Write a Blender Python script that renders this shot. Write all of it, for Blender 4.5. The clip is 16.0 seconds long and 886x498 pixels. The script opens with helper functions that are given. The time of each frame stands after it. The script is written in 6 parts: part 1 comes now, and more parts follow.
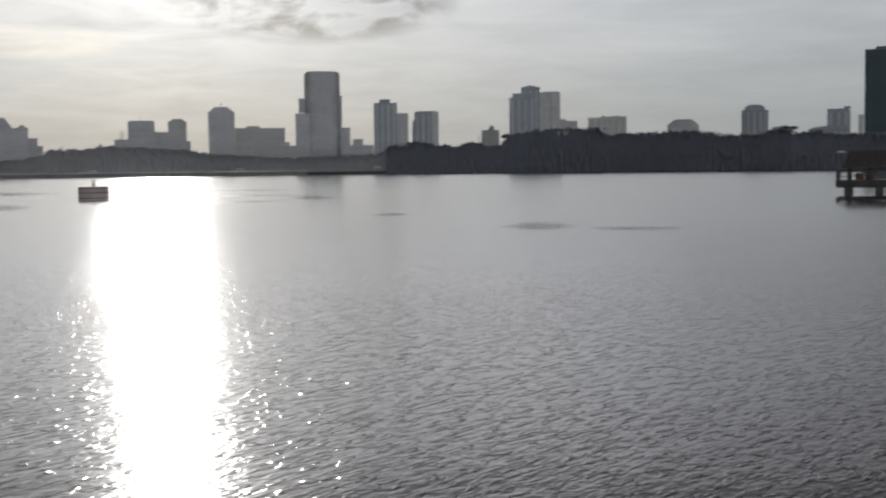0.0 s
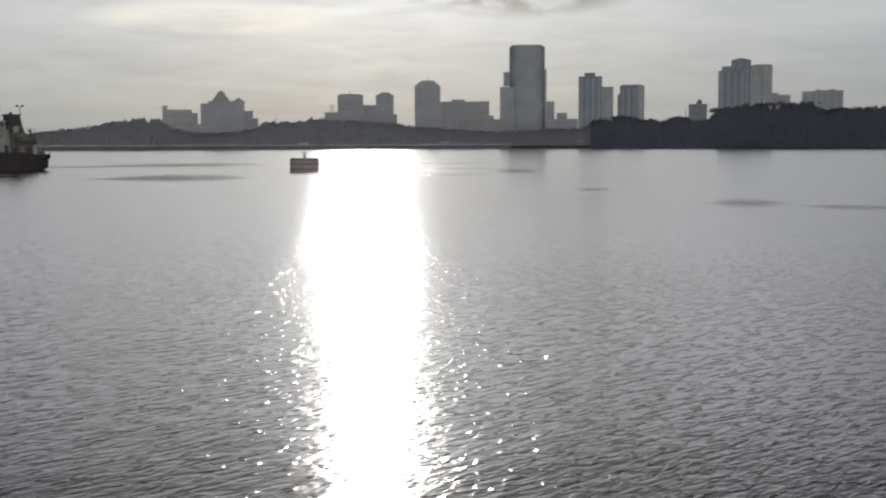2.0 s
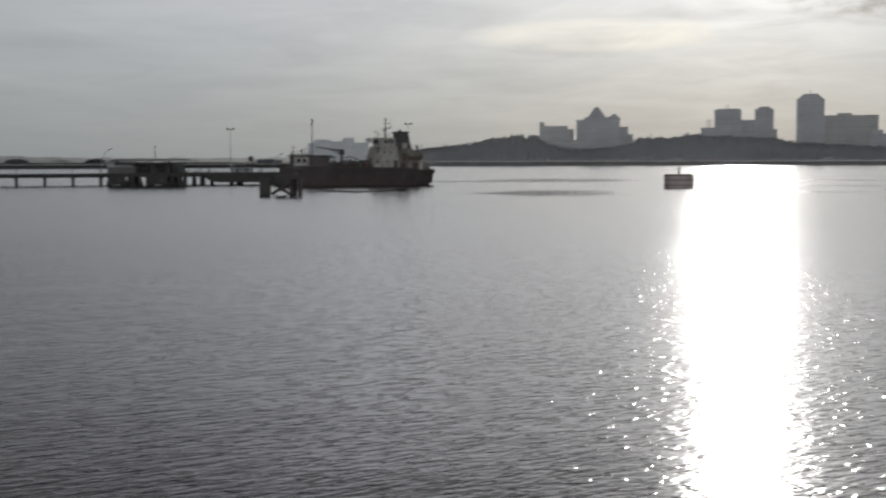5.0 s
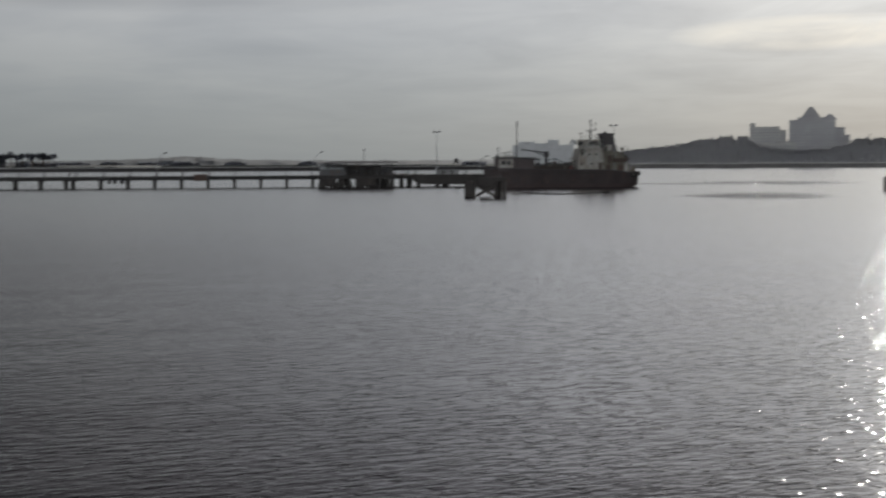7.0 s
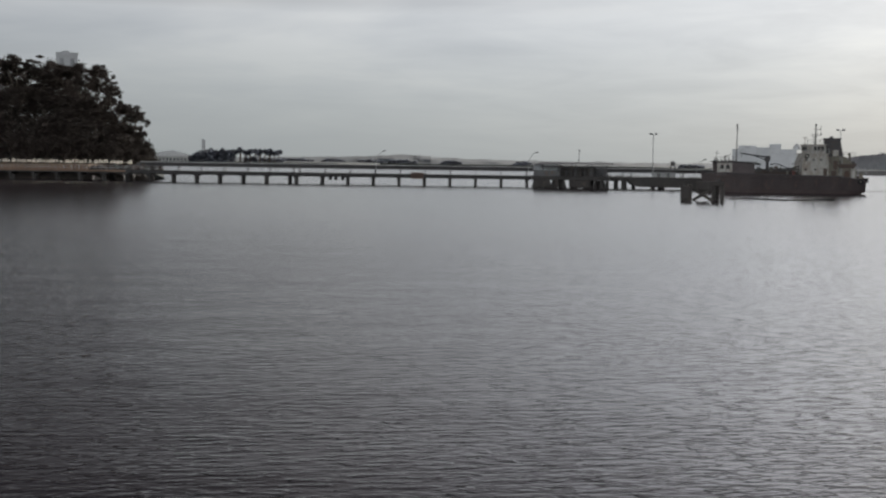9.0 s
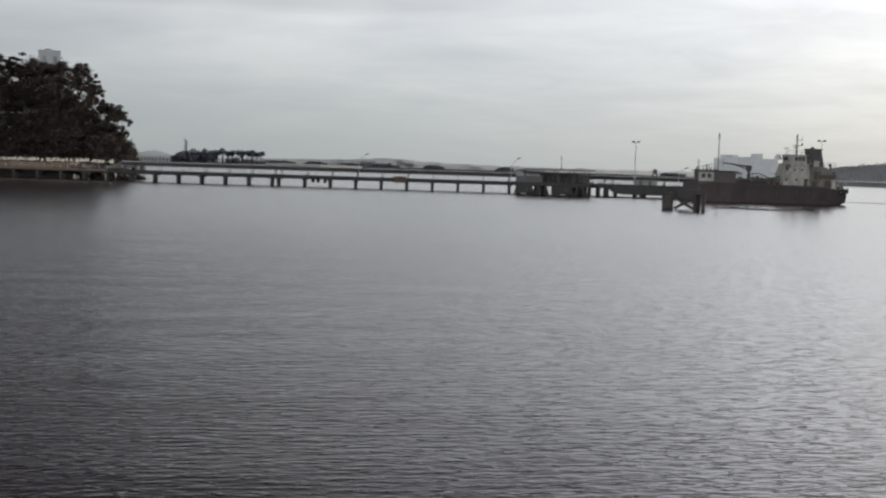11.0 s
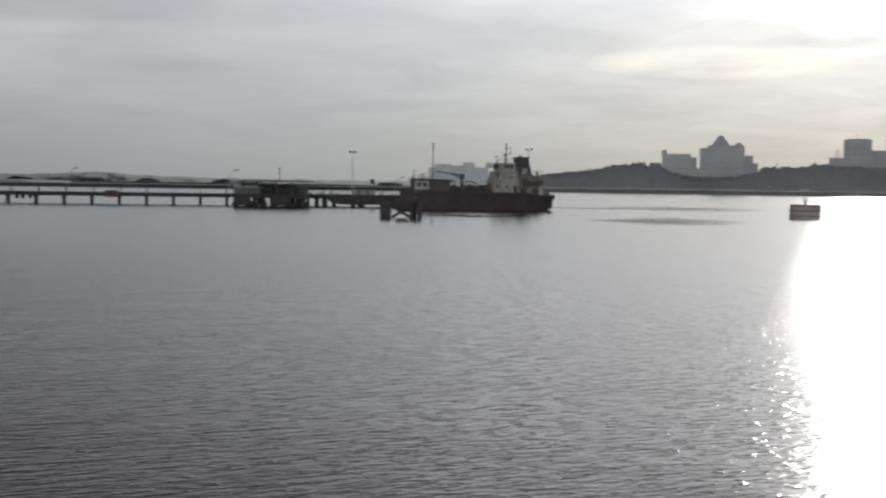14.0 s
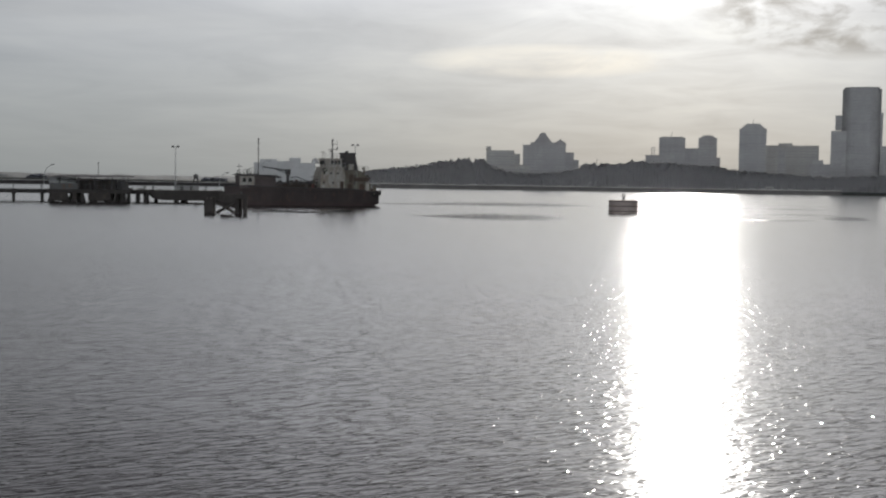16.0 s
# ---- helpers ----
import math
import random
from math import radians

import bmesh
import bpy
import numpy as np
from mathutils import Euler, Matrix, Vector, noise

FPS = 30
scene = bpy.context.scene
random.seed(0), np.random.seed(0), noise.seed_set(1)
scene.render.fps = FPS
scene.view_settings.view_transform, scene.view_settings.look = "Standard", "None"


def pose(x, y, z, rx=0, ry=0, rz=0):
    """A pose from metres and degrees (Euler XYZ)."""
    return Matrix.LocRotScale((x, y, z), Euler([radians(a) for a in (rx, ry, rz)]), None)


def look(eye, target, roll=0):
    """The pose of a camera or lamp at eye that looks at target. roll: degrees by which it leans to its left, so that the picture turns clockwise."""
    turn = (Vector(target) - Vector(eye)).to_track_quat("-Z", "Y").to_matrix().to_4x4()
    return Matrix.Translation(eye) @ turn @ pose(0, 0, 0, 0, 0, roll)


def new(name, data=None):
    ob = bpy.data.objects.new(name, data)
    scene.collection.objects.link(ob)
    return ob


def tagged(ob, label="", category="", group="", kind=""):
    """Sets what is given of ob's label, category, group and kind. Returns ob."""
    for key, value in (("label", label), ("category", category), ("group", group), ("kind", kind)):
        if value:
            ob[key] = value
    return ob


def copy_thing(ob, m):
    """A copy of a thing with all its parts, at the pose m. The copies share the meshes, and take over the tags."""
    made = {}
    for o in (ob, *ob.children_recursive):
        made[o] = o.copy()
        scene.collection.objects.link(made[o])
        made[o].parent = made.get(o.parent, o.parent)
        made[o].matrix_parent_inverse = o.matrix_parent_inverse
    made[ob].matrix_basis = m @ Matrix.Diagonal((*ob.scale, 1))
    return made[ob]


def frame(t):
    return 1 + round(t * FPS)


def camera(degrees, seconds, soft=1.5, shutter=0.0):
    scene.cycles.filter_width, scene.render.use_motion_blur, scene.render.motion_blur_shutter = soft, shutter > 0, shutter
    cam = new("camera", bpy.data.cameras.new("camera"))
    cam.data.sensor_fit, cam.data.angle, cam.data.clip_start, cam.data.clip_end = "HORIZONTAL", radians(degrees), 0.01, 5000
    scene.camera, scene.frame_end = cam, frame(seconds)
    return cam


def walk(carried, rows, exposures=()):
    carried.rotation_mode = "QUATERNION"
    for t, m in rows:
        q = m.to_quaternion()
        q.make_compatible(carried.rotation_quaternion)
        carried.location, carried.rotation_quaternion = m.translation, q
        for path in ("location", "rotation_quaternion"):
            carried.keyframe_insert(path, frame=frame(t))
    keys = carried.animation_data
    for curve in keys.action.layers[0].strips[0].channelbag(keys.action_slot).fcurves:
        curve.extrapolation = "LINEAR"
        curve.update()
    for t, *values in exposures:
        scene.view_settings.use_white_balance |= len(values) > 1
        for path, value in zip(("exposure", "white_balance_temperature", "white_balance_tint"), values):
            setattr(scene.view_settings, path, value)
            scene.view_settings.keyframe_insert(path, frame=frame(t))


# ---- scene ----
cam = camera(40.34, 16.0, soft=2.2, shutter=0.6)
EYE = 5.5

PATH = [
    (0.0, pose(0, 0, EYE, 86.176, 0.645, 0.013)),
    (0.5, pose(0, 0, EYE, 85.948, 0.606, 2.836)),
    (1.0, pose(0, 0, EYE, 85.455, 0.742, 6.026)),
    (1.5, pose(0, 0, EYE, 85.537, 0.441, 8.571)),
    (2.0, pose(0, 0, EYE, 85.010, 0.203, 9.624)),
    (2.5, pose(0, 0, EYE, 84.844, 0.437, 11.920)),
    (3.0, pose(0, 0, EYE, 85.277, 0.652, 14.615)),
    (3.5, pose(0, 0, EYE, 85.460, 0.487, 17.310)),
    (4.0, pose(0, 0, EYE, 85.948, 0.495, 20.181)),
    (4.2, pose(0, 0, EYE, 86.022, 0.250, 21.627)),
    (6.3, pose(0, 0, EYE, 85.844, 0.693, 33.245)),
    (6.5, pose(0, 0, EYE, 86.058, 0.477, 33.773)),
    (7.0, pose(0, 0, EYE, 85.944, 0.259, 36.873)),
    (7.5, pose(0, 0, EYE, 85.573, 0.086, 40.411)),
    (8.0, pose(0, 0, EYE, 85.702, -0.094, 43.033)),
    (8.5, pose(0, 0, EYE, 85.985, -0.333, 44.801)),
    (8.7, pose(0, 0, EYE, 85.898, -0.439, 45.987)),
    (9.8, pose(0, 0, EYE, 86.05, -1.12, 47.7)),
    (11.0, pose(0, 0, EYE, 86.158, -1.743, 46.191)),
    (11.5, pose(0, 0, EYE, 85.866, -1.678, 44.873)),
    (12.0, pose(0, 0, EYE, 86.449, -1.771, 42.554)),
    (12.5, pose(0, 0, EYE, 86.606, -1.465, 39.962)),
    (13.0, pose(0, 0, EYE, 87.062, -1.098, 37.472)),
    (13.5, pose(0, 0, EYE, 87.113, -0.988, 35.438)),
    (14.0, pose(0, 0, EYE, 86.967, -0.837, 32.886)),
    (14.5, pose(0, 0, EYE, 86.716, -0.829, 30.182)),
    (15.0, pose(0, 0, EYE, 86.586, -0.876, 28.100)),
    (15.5, pose(0, 0, EYE, 86.772, -0.909, 25.639)),
    (16.0, pose(0, 0, EYE, 86.888, -0.931, 24.675)),
]
EXPOSURES = [(0.0, 0.0), (1.5, -0.05), (3.5, -0.07), (6.5, -0.11), (7.0, -0.16), (8.0, -0.15), (8.5, 0.18), (11.0, 0.58), (12.5, 0.46), (13.5, 0.25), (14.5, 0.06), (16.0, -0.06)]
walk(cam, PATH, EXPOSURES)


# ---- world, sun ----
SUN_AZ, SUN_EL = -13.1, 14.0


def place(az, dist, z=0.0):
    """A point by its bearing (degrees clockwise from +y) and its distance from the viewpoint."""
    return Vector((dist * math.sin(radians(az)), dist * math.cos(radians(az)), z))


def node_maker(tree):
    def make(kind, **inputs):
        n = tree.nodes.new(kind)
        for k, v in inputs.items():
            key = k.replace("_", " ")
            if k == "operation":
                n.operation = v
            elif isinstance(v, bpy.types.NodeSocket):
                tree.links.new(v, n.inputs[key])
            else:
                n.inputs[key].default_value = v
        return n
    return make


def ramp(make, fac, stops):
    n = make("ShaderNodeValToRGB", Fac=fac)
    els = n.color_ramp.elements
    while len(els) < len(stops):
        els.new(0.5)
    for e, (p, c) in zip(els, stops):
        e.position, e.color = p, (*c, 1) if len(c) == 3 else c
    return n.outputs["Color"]


def math_node(tree, op, a, b=None, clamp=False):
    n = tree.nodes.new("ShaderNodeMath")
    n.operation, n.use_clamp = op, clamp
    for i, v in enumerate((a, b)):
        if v is None:
            continue
        if isinstance(v, bpy.types.NodeSocket):
            tree.links.new(v, n.inputs[i])
        else:
            n.inputs[i].default_value = v
    return n.outputs[0]


def mix_colour(tree, fac, a, b, mode="MIX"):
    n = tree.nodes.new("ShaderNodeMix")
    n.data_type, n.blend_type = "RGBA", mode
    for i, v in ((0, fac), (6, a), (7, b)):
        if isinstance(v, bpy.types.NodeSocket):
            tree.links.new(v, n.inputs[i])
        elif i == 0:
            n.inputs[i].default_value = v
        else:
            n.inputs[i].default_value = (*v, 1)
    return n.outputs[2]


def build_world():
    world = bpy.data.worlds.new("overcast_sky")
    scene.world = world
    world.use_nodes = True
    tree = world.node_tree
    tree.nodes.clear()
    make = node_maker(tree)
    sky = make("ShaderNodeTexSky")
    sky.sky_type, sky.sun_disc = "NISHITA", False
    sky.sun_elevation, sky.sun_rotation = radians(SUN_EL), radians(SUN_AZ)
    sky.air_density, sky.dust_density = 1.0, 2.0
    way = make("ShaderNodeTexCoord").outputs["Generated"]
    sep = make("ShaderNodeSeparateXYZ", Vector=way)
    x, y, z = sep.outputs
    up = math_node(tree, "MAXIMUM", z, 0.0)
    flat = math_node(tree, "ADD", up, 0.10)
    plane = make("ShaderNodeCombineXYZ", X=math_node(tree, "DIVIDE", x, flat), Y=math_node(tree, "DIVIDE", y, flat), Z=0.0).outputs[0]
    big = make("ShaderNodeTexNoise", Vector=plane, Scale=0.55, Detail=4.0, Roughness=0.55, Distortion=0.4).outputs["Fac"]
    fine = make("ShaderNodeTexNoise", Vector=plane, Scale=1.9, Detail=7.0, Roughness=0.6, Distortion=0.6).outputs["Fac"]
    cover = math_node(tree, "ADD", math_node(tree, "MULTIPLY", big, 0.8), math_node(tree, "MULTIPLY", fine, 0.2))
    layer = ramp(make, cover, [(0.36, SKY_DARK), (0.50, SKY_MID), (0.64, SKY_LIGHT)])
    # unseen above the view: a bright band added for the water's reflections, dark overhead
    lift = ramp(make, up, [(level, (v * (1 + 0.3 * min(level, 0.3)), v, v * (1 + 0.1 * min(level, 0.3)))) for level, v in ((0.0, 0.41), (0.13, 0.46), (0.17, 0.72), (0.205, 1.0), (0.24, 0.68), (0.29, 0.30), (0.38, 0.16), (1.0, 0.13))])
    raised = make("ShaderNodeVectorMath", operation="SCALE")
    tree.links.new(lift, raised.inputs[0])
    raised.inputs["Scale"].default_value = 2.6
    layer = mix_colour(tree, 1.0, layer, raised.outputs[0], "MULTIPLY")
    low = ramp(make, up, [(0.0, (1, 1, 1)), (0.10, (0.35, 0.35, 0.35)), (0.25, (0, 0, 0))])
    layer = mix_colour(tree, low, layer, SKY_HORIZON)
    # cloud puffs and a pale streak below the deck
    az = math_node(tree, "ARCTAN2", x, y)
    el = math_node(tree, "ARCSINE", z)
    view = make("ShaderNodeCombineXYZ", X=az, Y=math_node(tree, "MULTIPLY", el, 2.2), Z=0.0).outputs[0]
    puff_noise = make("ShaderNodeTexNoise", Vector=view, Scale=16.0, Detail=6.0, Roughness=0.55, Distortion=0.3).outputs["Fac"]
    wisp_noise = make("ShaderNodeTexNoise", Vector=view, Scale=9.0, Detail=5.0, Roughness=0.6, Distortion=0.8).outputs["Fac"]

    def spot(az0, el0, w, h):
        u = math_node(tree, "DIVIDE", math_node(tree, "SUBTRACT", az, radians(az0)), radians(w))
        v = math_node(tree, "DIVIDE", math_node(tree, "SUBTRACT", el, radians(el0)), radians(h))
        d = math_node(tree, "ADD", math_node(tree, "MULTIPLY", u, u), math_node(tree, "MULTIPLY", v, v))
        return math_node(tree, "SUBTRACT", 1.0, d, True)

    # forward scattering of the sun through the cloud
    s = place(SUN_AZ, math.cos(radians(SUN_EL)), math.sin(radians(SUN_EL)))
    dot = make("ShaderNodeVectorMath", operation="DOT_PRODUCT")
    tree.links.new(way, dot.inputs[0])
    dot.inputs[1].default_value = s
    square = math_node(tree, "MULTIPLY", dot.outputs["Value"], dot.outputs["Value"])
    phase = math_node(tree, "ADD", math_node(tree, "MULTIPLY", square, 0.5), 0.62)
    # the unseen upper sky is dimmed away from the sun to darken near water
    steep = math_node(tree, "MULTIPLY", math_node(tree, "SUBTRACT", z, 0.12, True), 14.0, True)
    fall = math_node(tree, "POWER", math_node(tree, "MINIMUM", math_node(tree, "SUBTRACT", phase, 0.075), 1.0), math_node(tree, "MULTIPLY", steep, 7.0))
    phase = math_node(tree, "MULTIPLY", phase, fall)
    # added fill: unseen sky opposite the sun, brightened to light the facing sides
    behind = math_node(tree, "MULTIPLY", math_node(tree, "SUBTRACT", 0.0, dot.outputs["Value"], True), 6.5)
    phase = math_node(tree, "MULTIPLY", phase, math_node(tree, "ADD", behind, 1.0))
    shaped = make("ShaderNodeVectorMath", operation="SCALE")
    tree.links.new(layer, shaped.inputs[0])
    tree.links.new(phase, shaped.inputs["Scale"])
    layer = shaped.outputs[0]
    cosine = math_node(tree, "MAXIMUM", dot.outputs["Value"], 0.0)
    wide = math_node(tree, "MULTIPLY", math_node(tree, "POWER", cosine, 10.0), GLOW_WIDE)
    near = math_node(tree, "MULTIPLY", math_node(tree, "POWER", cosine, 90.0), GLOW_NEAR)
    hazed = ramp(make, up, [(0.0, (0.45, 0.45, 0.45)), (0.13, (1, 1, 1))])
    glow = math_node(tree, "MULTIPLY", math_node(tree, "ADD", wide, near), hazed)
    thin = ramp(make, fine, [(0.30, (0.45, 0.45, 0.45)), (0.55, (1, 1, 1)), (0.75, (1.3, 1.28, 1.2))])
    glow_colour = mix_colour(tree, 1.0, thin, GLOW_TINT, "MULTIPLY")
    lit = make("ShaderNodeVectorMath", operation="SCALE")
    tree.links.new(glow_colour, lit.inputs[0])
    tree.links.new(glow, lit.inputs["Scale"])
    total = mix_colour(tree, 1.0, layer, lit.outputs[0], "ADD")
    grey = make("ShaderNodeVectorMath", operation="SCALE")
    tree.links.new(total, grey.inputs[0])
    grey.inputs["Scale"].default_value = 0.48
    puffs = math_node(tree, "MULTIPLY", ramp(make, puff_noise, [(0.45, (0, 0, 0)), (0.57, (1, 1, 1))]), math_node(tree, "MULTIPLY", spot(-6.0, 8.2, 7.5, 2.5), 1.8, True))
    total = mix_colour(tree, math_node(tree, "MULTIPLY", puffs, 0.95), total, grey.outputs[0])
    streak = math_node(tree, "MULTIPLY", ramp(make, wisp_noise, [(0.30, (0, 0, 0)), (0.55, (1, 1, 1))]), math_node(tree, "MULTIPLY", spot(-20.0, 5.8, 6.5, 0.85), 1.5, True))
    total = mix_colour(tree, math_node(tree, "MULTIPLY", streak, 0.6), total, (9.4, 9.1, 8.4))
    # the cloud deck lets a little of the clear sky through
    total = mix_colour(tree, 0.975, sky.outputs["Color"], total)
    total = mix_colour(tree, 1.0, total, (1.0, 1.0, 0.985), "MULTIPLY")
    back = make("ShaderNodeBackground", Color=total, Strength=0.1)
    out = make("ShaderNodeOutputWorld")
    tree.links.new(back.outputs[0], out.inputs["Surface"])


SKY_DARK, SKY_MID, SKY_LIGHT = (3.52, 3.85, 4.22), (4.22, 4.55, 4.86), (5.05, 5.35, 5.52)
SKY_HORIZON = (2.87, 3.12, 3.26)
GLOW_WIDE, GLOW_NEAR, GLOW_TINT = 1.2, 4.5, (0.955, 1.0, 1.02)
build_world()

sun_data = bpy.data.lights.new("sun", "SUN")
sun_data.energy, sun_data.angle, sun_data.color = 4.5, radians(0.6), (1.0, 0.965, 0.91)
sun = new("sun", sun_data)
sun.matrix_world = look(place(SUN_AZ, 300 * math.cos(radians(SUN_EL)), 300 * math.sin(radians(SUN_EL))), (0, 0, 0))


# ---- materials ----
def material(name, colour, rough=0.8, metal=0.0, vary=0.25, scale=0.3, fine=4.0, bump=0.15, stain=None, stain_at=(0.55, 0.7), ior=1.45, stretch=(1, 1, 1)):
    """A worn surface: colour varied at two scales, an optional stain colour, and a fine relief."""
    m = bpy.data.materials.new(name)
    m.use_nodes = True
    tree = m.node_tree
    tree.nodes.clear()
    make = node_maker(tree)
    where = make("ShaderNodeTexCoord").outputs["Object"]
    where = make("ShaderNodeMapping", Vector=where, Scale=stretch).outputs[0]
    n1 = make("ShaderNodeTexNoise", Vector=where, Scale=scale, Detail=5.0, Roughness=0.6).outputs["Fac"]
    n2 = make("ShaderNodeTexNoise", Vector=where, Scale=fine, Detail=6.0, Roughness=0.65).outputs["Fac"]
    rand = make("ShaderNodeObjectInfo").outputs["Random"]
    f = math_node(tree, "ADD", math_node(tree, "MULTIPLY", n1, 0.6), math_node(tree, "MULTIPLY", n2, 0.4))
    f = math_node(tree, "ADD", f, math_node(tree, "MULTIPLY", math_node(tree, "SUBTRACT", rand, 0.5), 0.12))
    lo, hi = [c * (1 - vary) for c in colour], [min(1, c * (1 + vary)) for c in colour]
    col = ramp(make, f, [(0.32, lo), (0.68, hi)])
    if stain:
        s = make("ShaderNodeTexNoise", Vector=where, Scale=scale * 2.3, Detail=8.0, Roughness=0.7, Distortion=0.8).outputs["Fac"]
        k = ramp(make, s, [(stain_at[0], (0, 0, 0)), (stain_at[1], (1, 1, 1))])
        col = mix_colour(tree, k, col, stain)
    b = make("ShaderNodeBump", Strength=bump, Distance=0.05, Height=n2)
    p = make("ShaderNodeBsdfPrincipled", Base_Color=col, Roughness=rough, Metallic=metal, IOR=ior, Normal=b.outputs[0])
    out = make("ShaderNodeOutputMaterial")
    tree.links.new(p.outputs[0], out.inputs["Surface"])
    return m


def leaf_material(name, colour, back, through_light):
    m = bpy.data.materials.new(name)
    m.use_nodes = True
    tree = m.node_tree
    tree.nodes.clear()
    make = node_maker(tree)
    geo = make("ShaderNodeNewGeometry")
    where = make("ShaderNodeTexCoord").outputs["Object"]
    n = make("ShaderNodeTexNoise", Vector=where, Scale=0.12, Detail=4.0).outputs["Fac"]
    f = math_node(tree, "ADD", math_node(tree, "MULTIPLY", geo.outputs["Random Per Island"], 0.5), math_node(tree, "MULTIPLY", n, 0.5))
    col = ramp(make, f, [(0.15, [c * 0.8 for c in colour]), (0.5, colour), (0.9, back)])
    p = make("ShaderNodeBsdfPrincipled", Base_Color=col, Roughness=0.8, Specular_IOR_Level=0.15)
    t = make("ShaderNodeBsdfTranslucent", Color=col)
    both = tree.nodes.new("ShaderNodeMixShader")
    both.inputs[0].default_value = through_light
    tree.links.new(p.outputs[0], both.inputs[1])
    tree.links.new(t.outputs[0], both.inputs[2])
    out = make("ShaderNodeOutputMaterial")
    tree.links.new(both.outputs[0], out.inputs["Surface"])
    return m


# patches of breeze: bearing, distance, half-width across the view, half-depth along it, strength
GUSTS = [(4.5, 113, 4, 9, 10), (9.0, 108, 5, 3, 8), (-2.6, 144, 3, 6, 10), (-6.2, 240, 5, 22, 16), (-9.4, 340, 20, 12, 11), (-8.8, 268, 15, 8, 11), (-9.3, 216, 8, 5, 12),
         (-21.6, 335, 25, 34, 13), (-25.5, 318, 26, 12, 13), (-22.0, 205, 12, 24, 14), (-23.4, 203, 11, 8, 16)]


def water_material():
    m = bpy.data.materials.new("sea_water")
    m.use_nodes = True
    tree = m.node_tree
    tree.nodes.clear()
    make = node_maker(tree)
    where = make("ShaderNodeTexCoord").outputs["Object"]
    turned = make("ShaderNodeMapping", Vector=where, Rotation=(0, 0, radians(-54)))

    def waves(scale, stretch, detail):
        v = make("ShaderNodeMapping", Vector=turned.outputs[0], Scale=(stretch, 1.0, 1.0)).outputs[0]
        return make("ShaderNodeTexNoise", Vector=v, Scale=scale, Detail=detail, Roughness=0.55, Distortion=0.25).outputs["Fac"]
    swell = waves(0.22, 0.5, 2.0)
    chop = waves(4.0, 0.42, 2.0)
    ripple = waves(7.5, 0.45, 1.0)
    # short steep faces scattered over the smoother water
    crest = make("ShaderNodeMapRange", Value=waves(4.0, 0.36, 1.4))
    crest.interpolation_type = "SMOOTHSTEP"
    crest.inputs["From Min"].default_value, crest.inputs["From Max"].default_value = 0.54, 0.63
    # calm lanes, patches of breeze, and the livelier water near the landing
    lane = make("ShaderNodeMapping", Vector=where, Rotation=(0, 0, radians(-8)), Scale=(0.3, 1.0, 1.0)).outputs[0]
    breeze = make("ShaderNodeTexNoise", Vector=lane, Scale=0.014, Detail=4.0, Roughness=0.6).outputs["Fac"]
    calm = ramp(make, breeze, [(0.35, (0.6, 0.6, 0.6)), (0.55, (0.8, 0.8, 0.8)), (0.68, (1.2, 1.2, 1.2))])
    sep = make("ShaderNodeSeparateXYZ", Vector=where)
    streaky = make("ShaderNodeTexNoise", Vector=lane, Scale=0.11, Detail=3.0).outputs["Fac"]
    gust = None
    for az0, d0, along, across, force in GUSTS:
        c = place(az0, d0)
        ca, sa = math.cos(radians(az0)), math.sin(radians(az0))
        dx, dy = math_node(tree, "SUBTRACT", sep.outputs[0], c.x), math_node(tree, "SUBTRACT", sep.outputs[1], c.y)
        u = math_node(tree, "ADD", math_node(tree, "MULTIPLY", dx, ca / along), math_node(tree, "MULTIPLY", dy, -sa / along))
        v = math_node(tree, "ADD", math_node(tree, "MULTIPLY", dx, sa / across), math_node(tree, "MULTIPLY", dy, ca / across))
        d = math_node(tree, "ADD", math_node(tree, "MULTIPLY", u, u), math_node(tree, "MULTIPLY", v, v))
        g = math_node(tree, "MULTIPLY", math_node(tree, "SUBTRACT", 1.0, d, True), math_node(tree, "MULTIPLY", streaky, float(force)))
        gust = g if gust is None else math_node(tree, "ADD", gust, g)
    near = ramp(make, math_node(tree, "DIVIDE", make("ShaderNodeVectorMath", operation="LENGTH", Vector=where).outputs["Value"], 1000.0), [(d, (v, v, v)) for d, v in ((0.018, 1.2), (0.030, 1.0), (0.055, 0.62), (0.11, 0.40), (0.22, 0.47), (0.9, 0.6))])
    calm = math_node(tree, "MULTIPLY", math_node(tree, "ADD", calm, gust), near)
    h = math_node(tree, "ADD", math_node(tree, "MULTIPLY", swell, SWELL), math_node(tree, "MULTIPLY", chop, CHOP))
    h = math_node(tree, "ADD", h, math_node(tree, "MULTIPLY", ripple, RIPPLE))
    h = math_node(tree, "ADD", h, math_node(tree, "MULTIPLY", crest.outputs[0], CREST))
    h = math_node(tree, "MULTIPLY", h, calm)
    # out in the strait the surface is tilted to the viewpoint, mirroring brighter sky
    away = make("ShaderNodeVectorMath", operation="LENGTH", Vector=where).outputs["Value"]
    past = math_node(tree, "SUBTRACT", away, 42.0)
    soft_past = math_node(tree, "ADD", math_node(tree, "SQRT", math_node(tree, "ADD", math_node(tree, "MULTIPLY", past, past), 400.0)), past)
    lean = math_node(tree, "MULTIPLY", soft_past, LEAN / 2)
    h = math_node(tree, "ADD", h, lean)
    b = make("ShaderNodeBump", Strength=1.0, Distance=1.0, Height=h)
    p = make("ShaderNodeBsdfPrincipled", Base_Color=(0.022, 0.018, 0.022, 1), Roughness=WATER_ROUGH, IOR=1.33, Normal=b.outputs[0])
    out = make("ShaderNodeOutputMaterial")
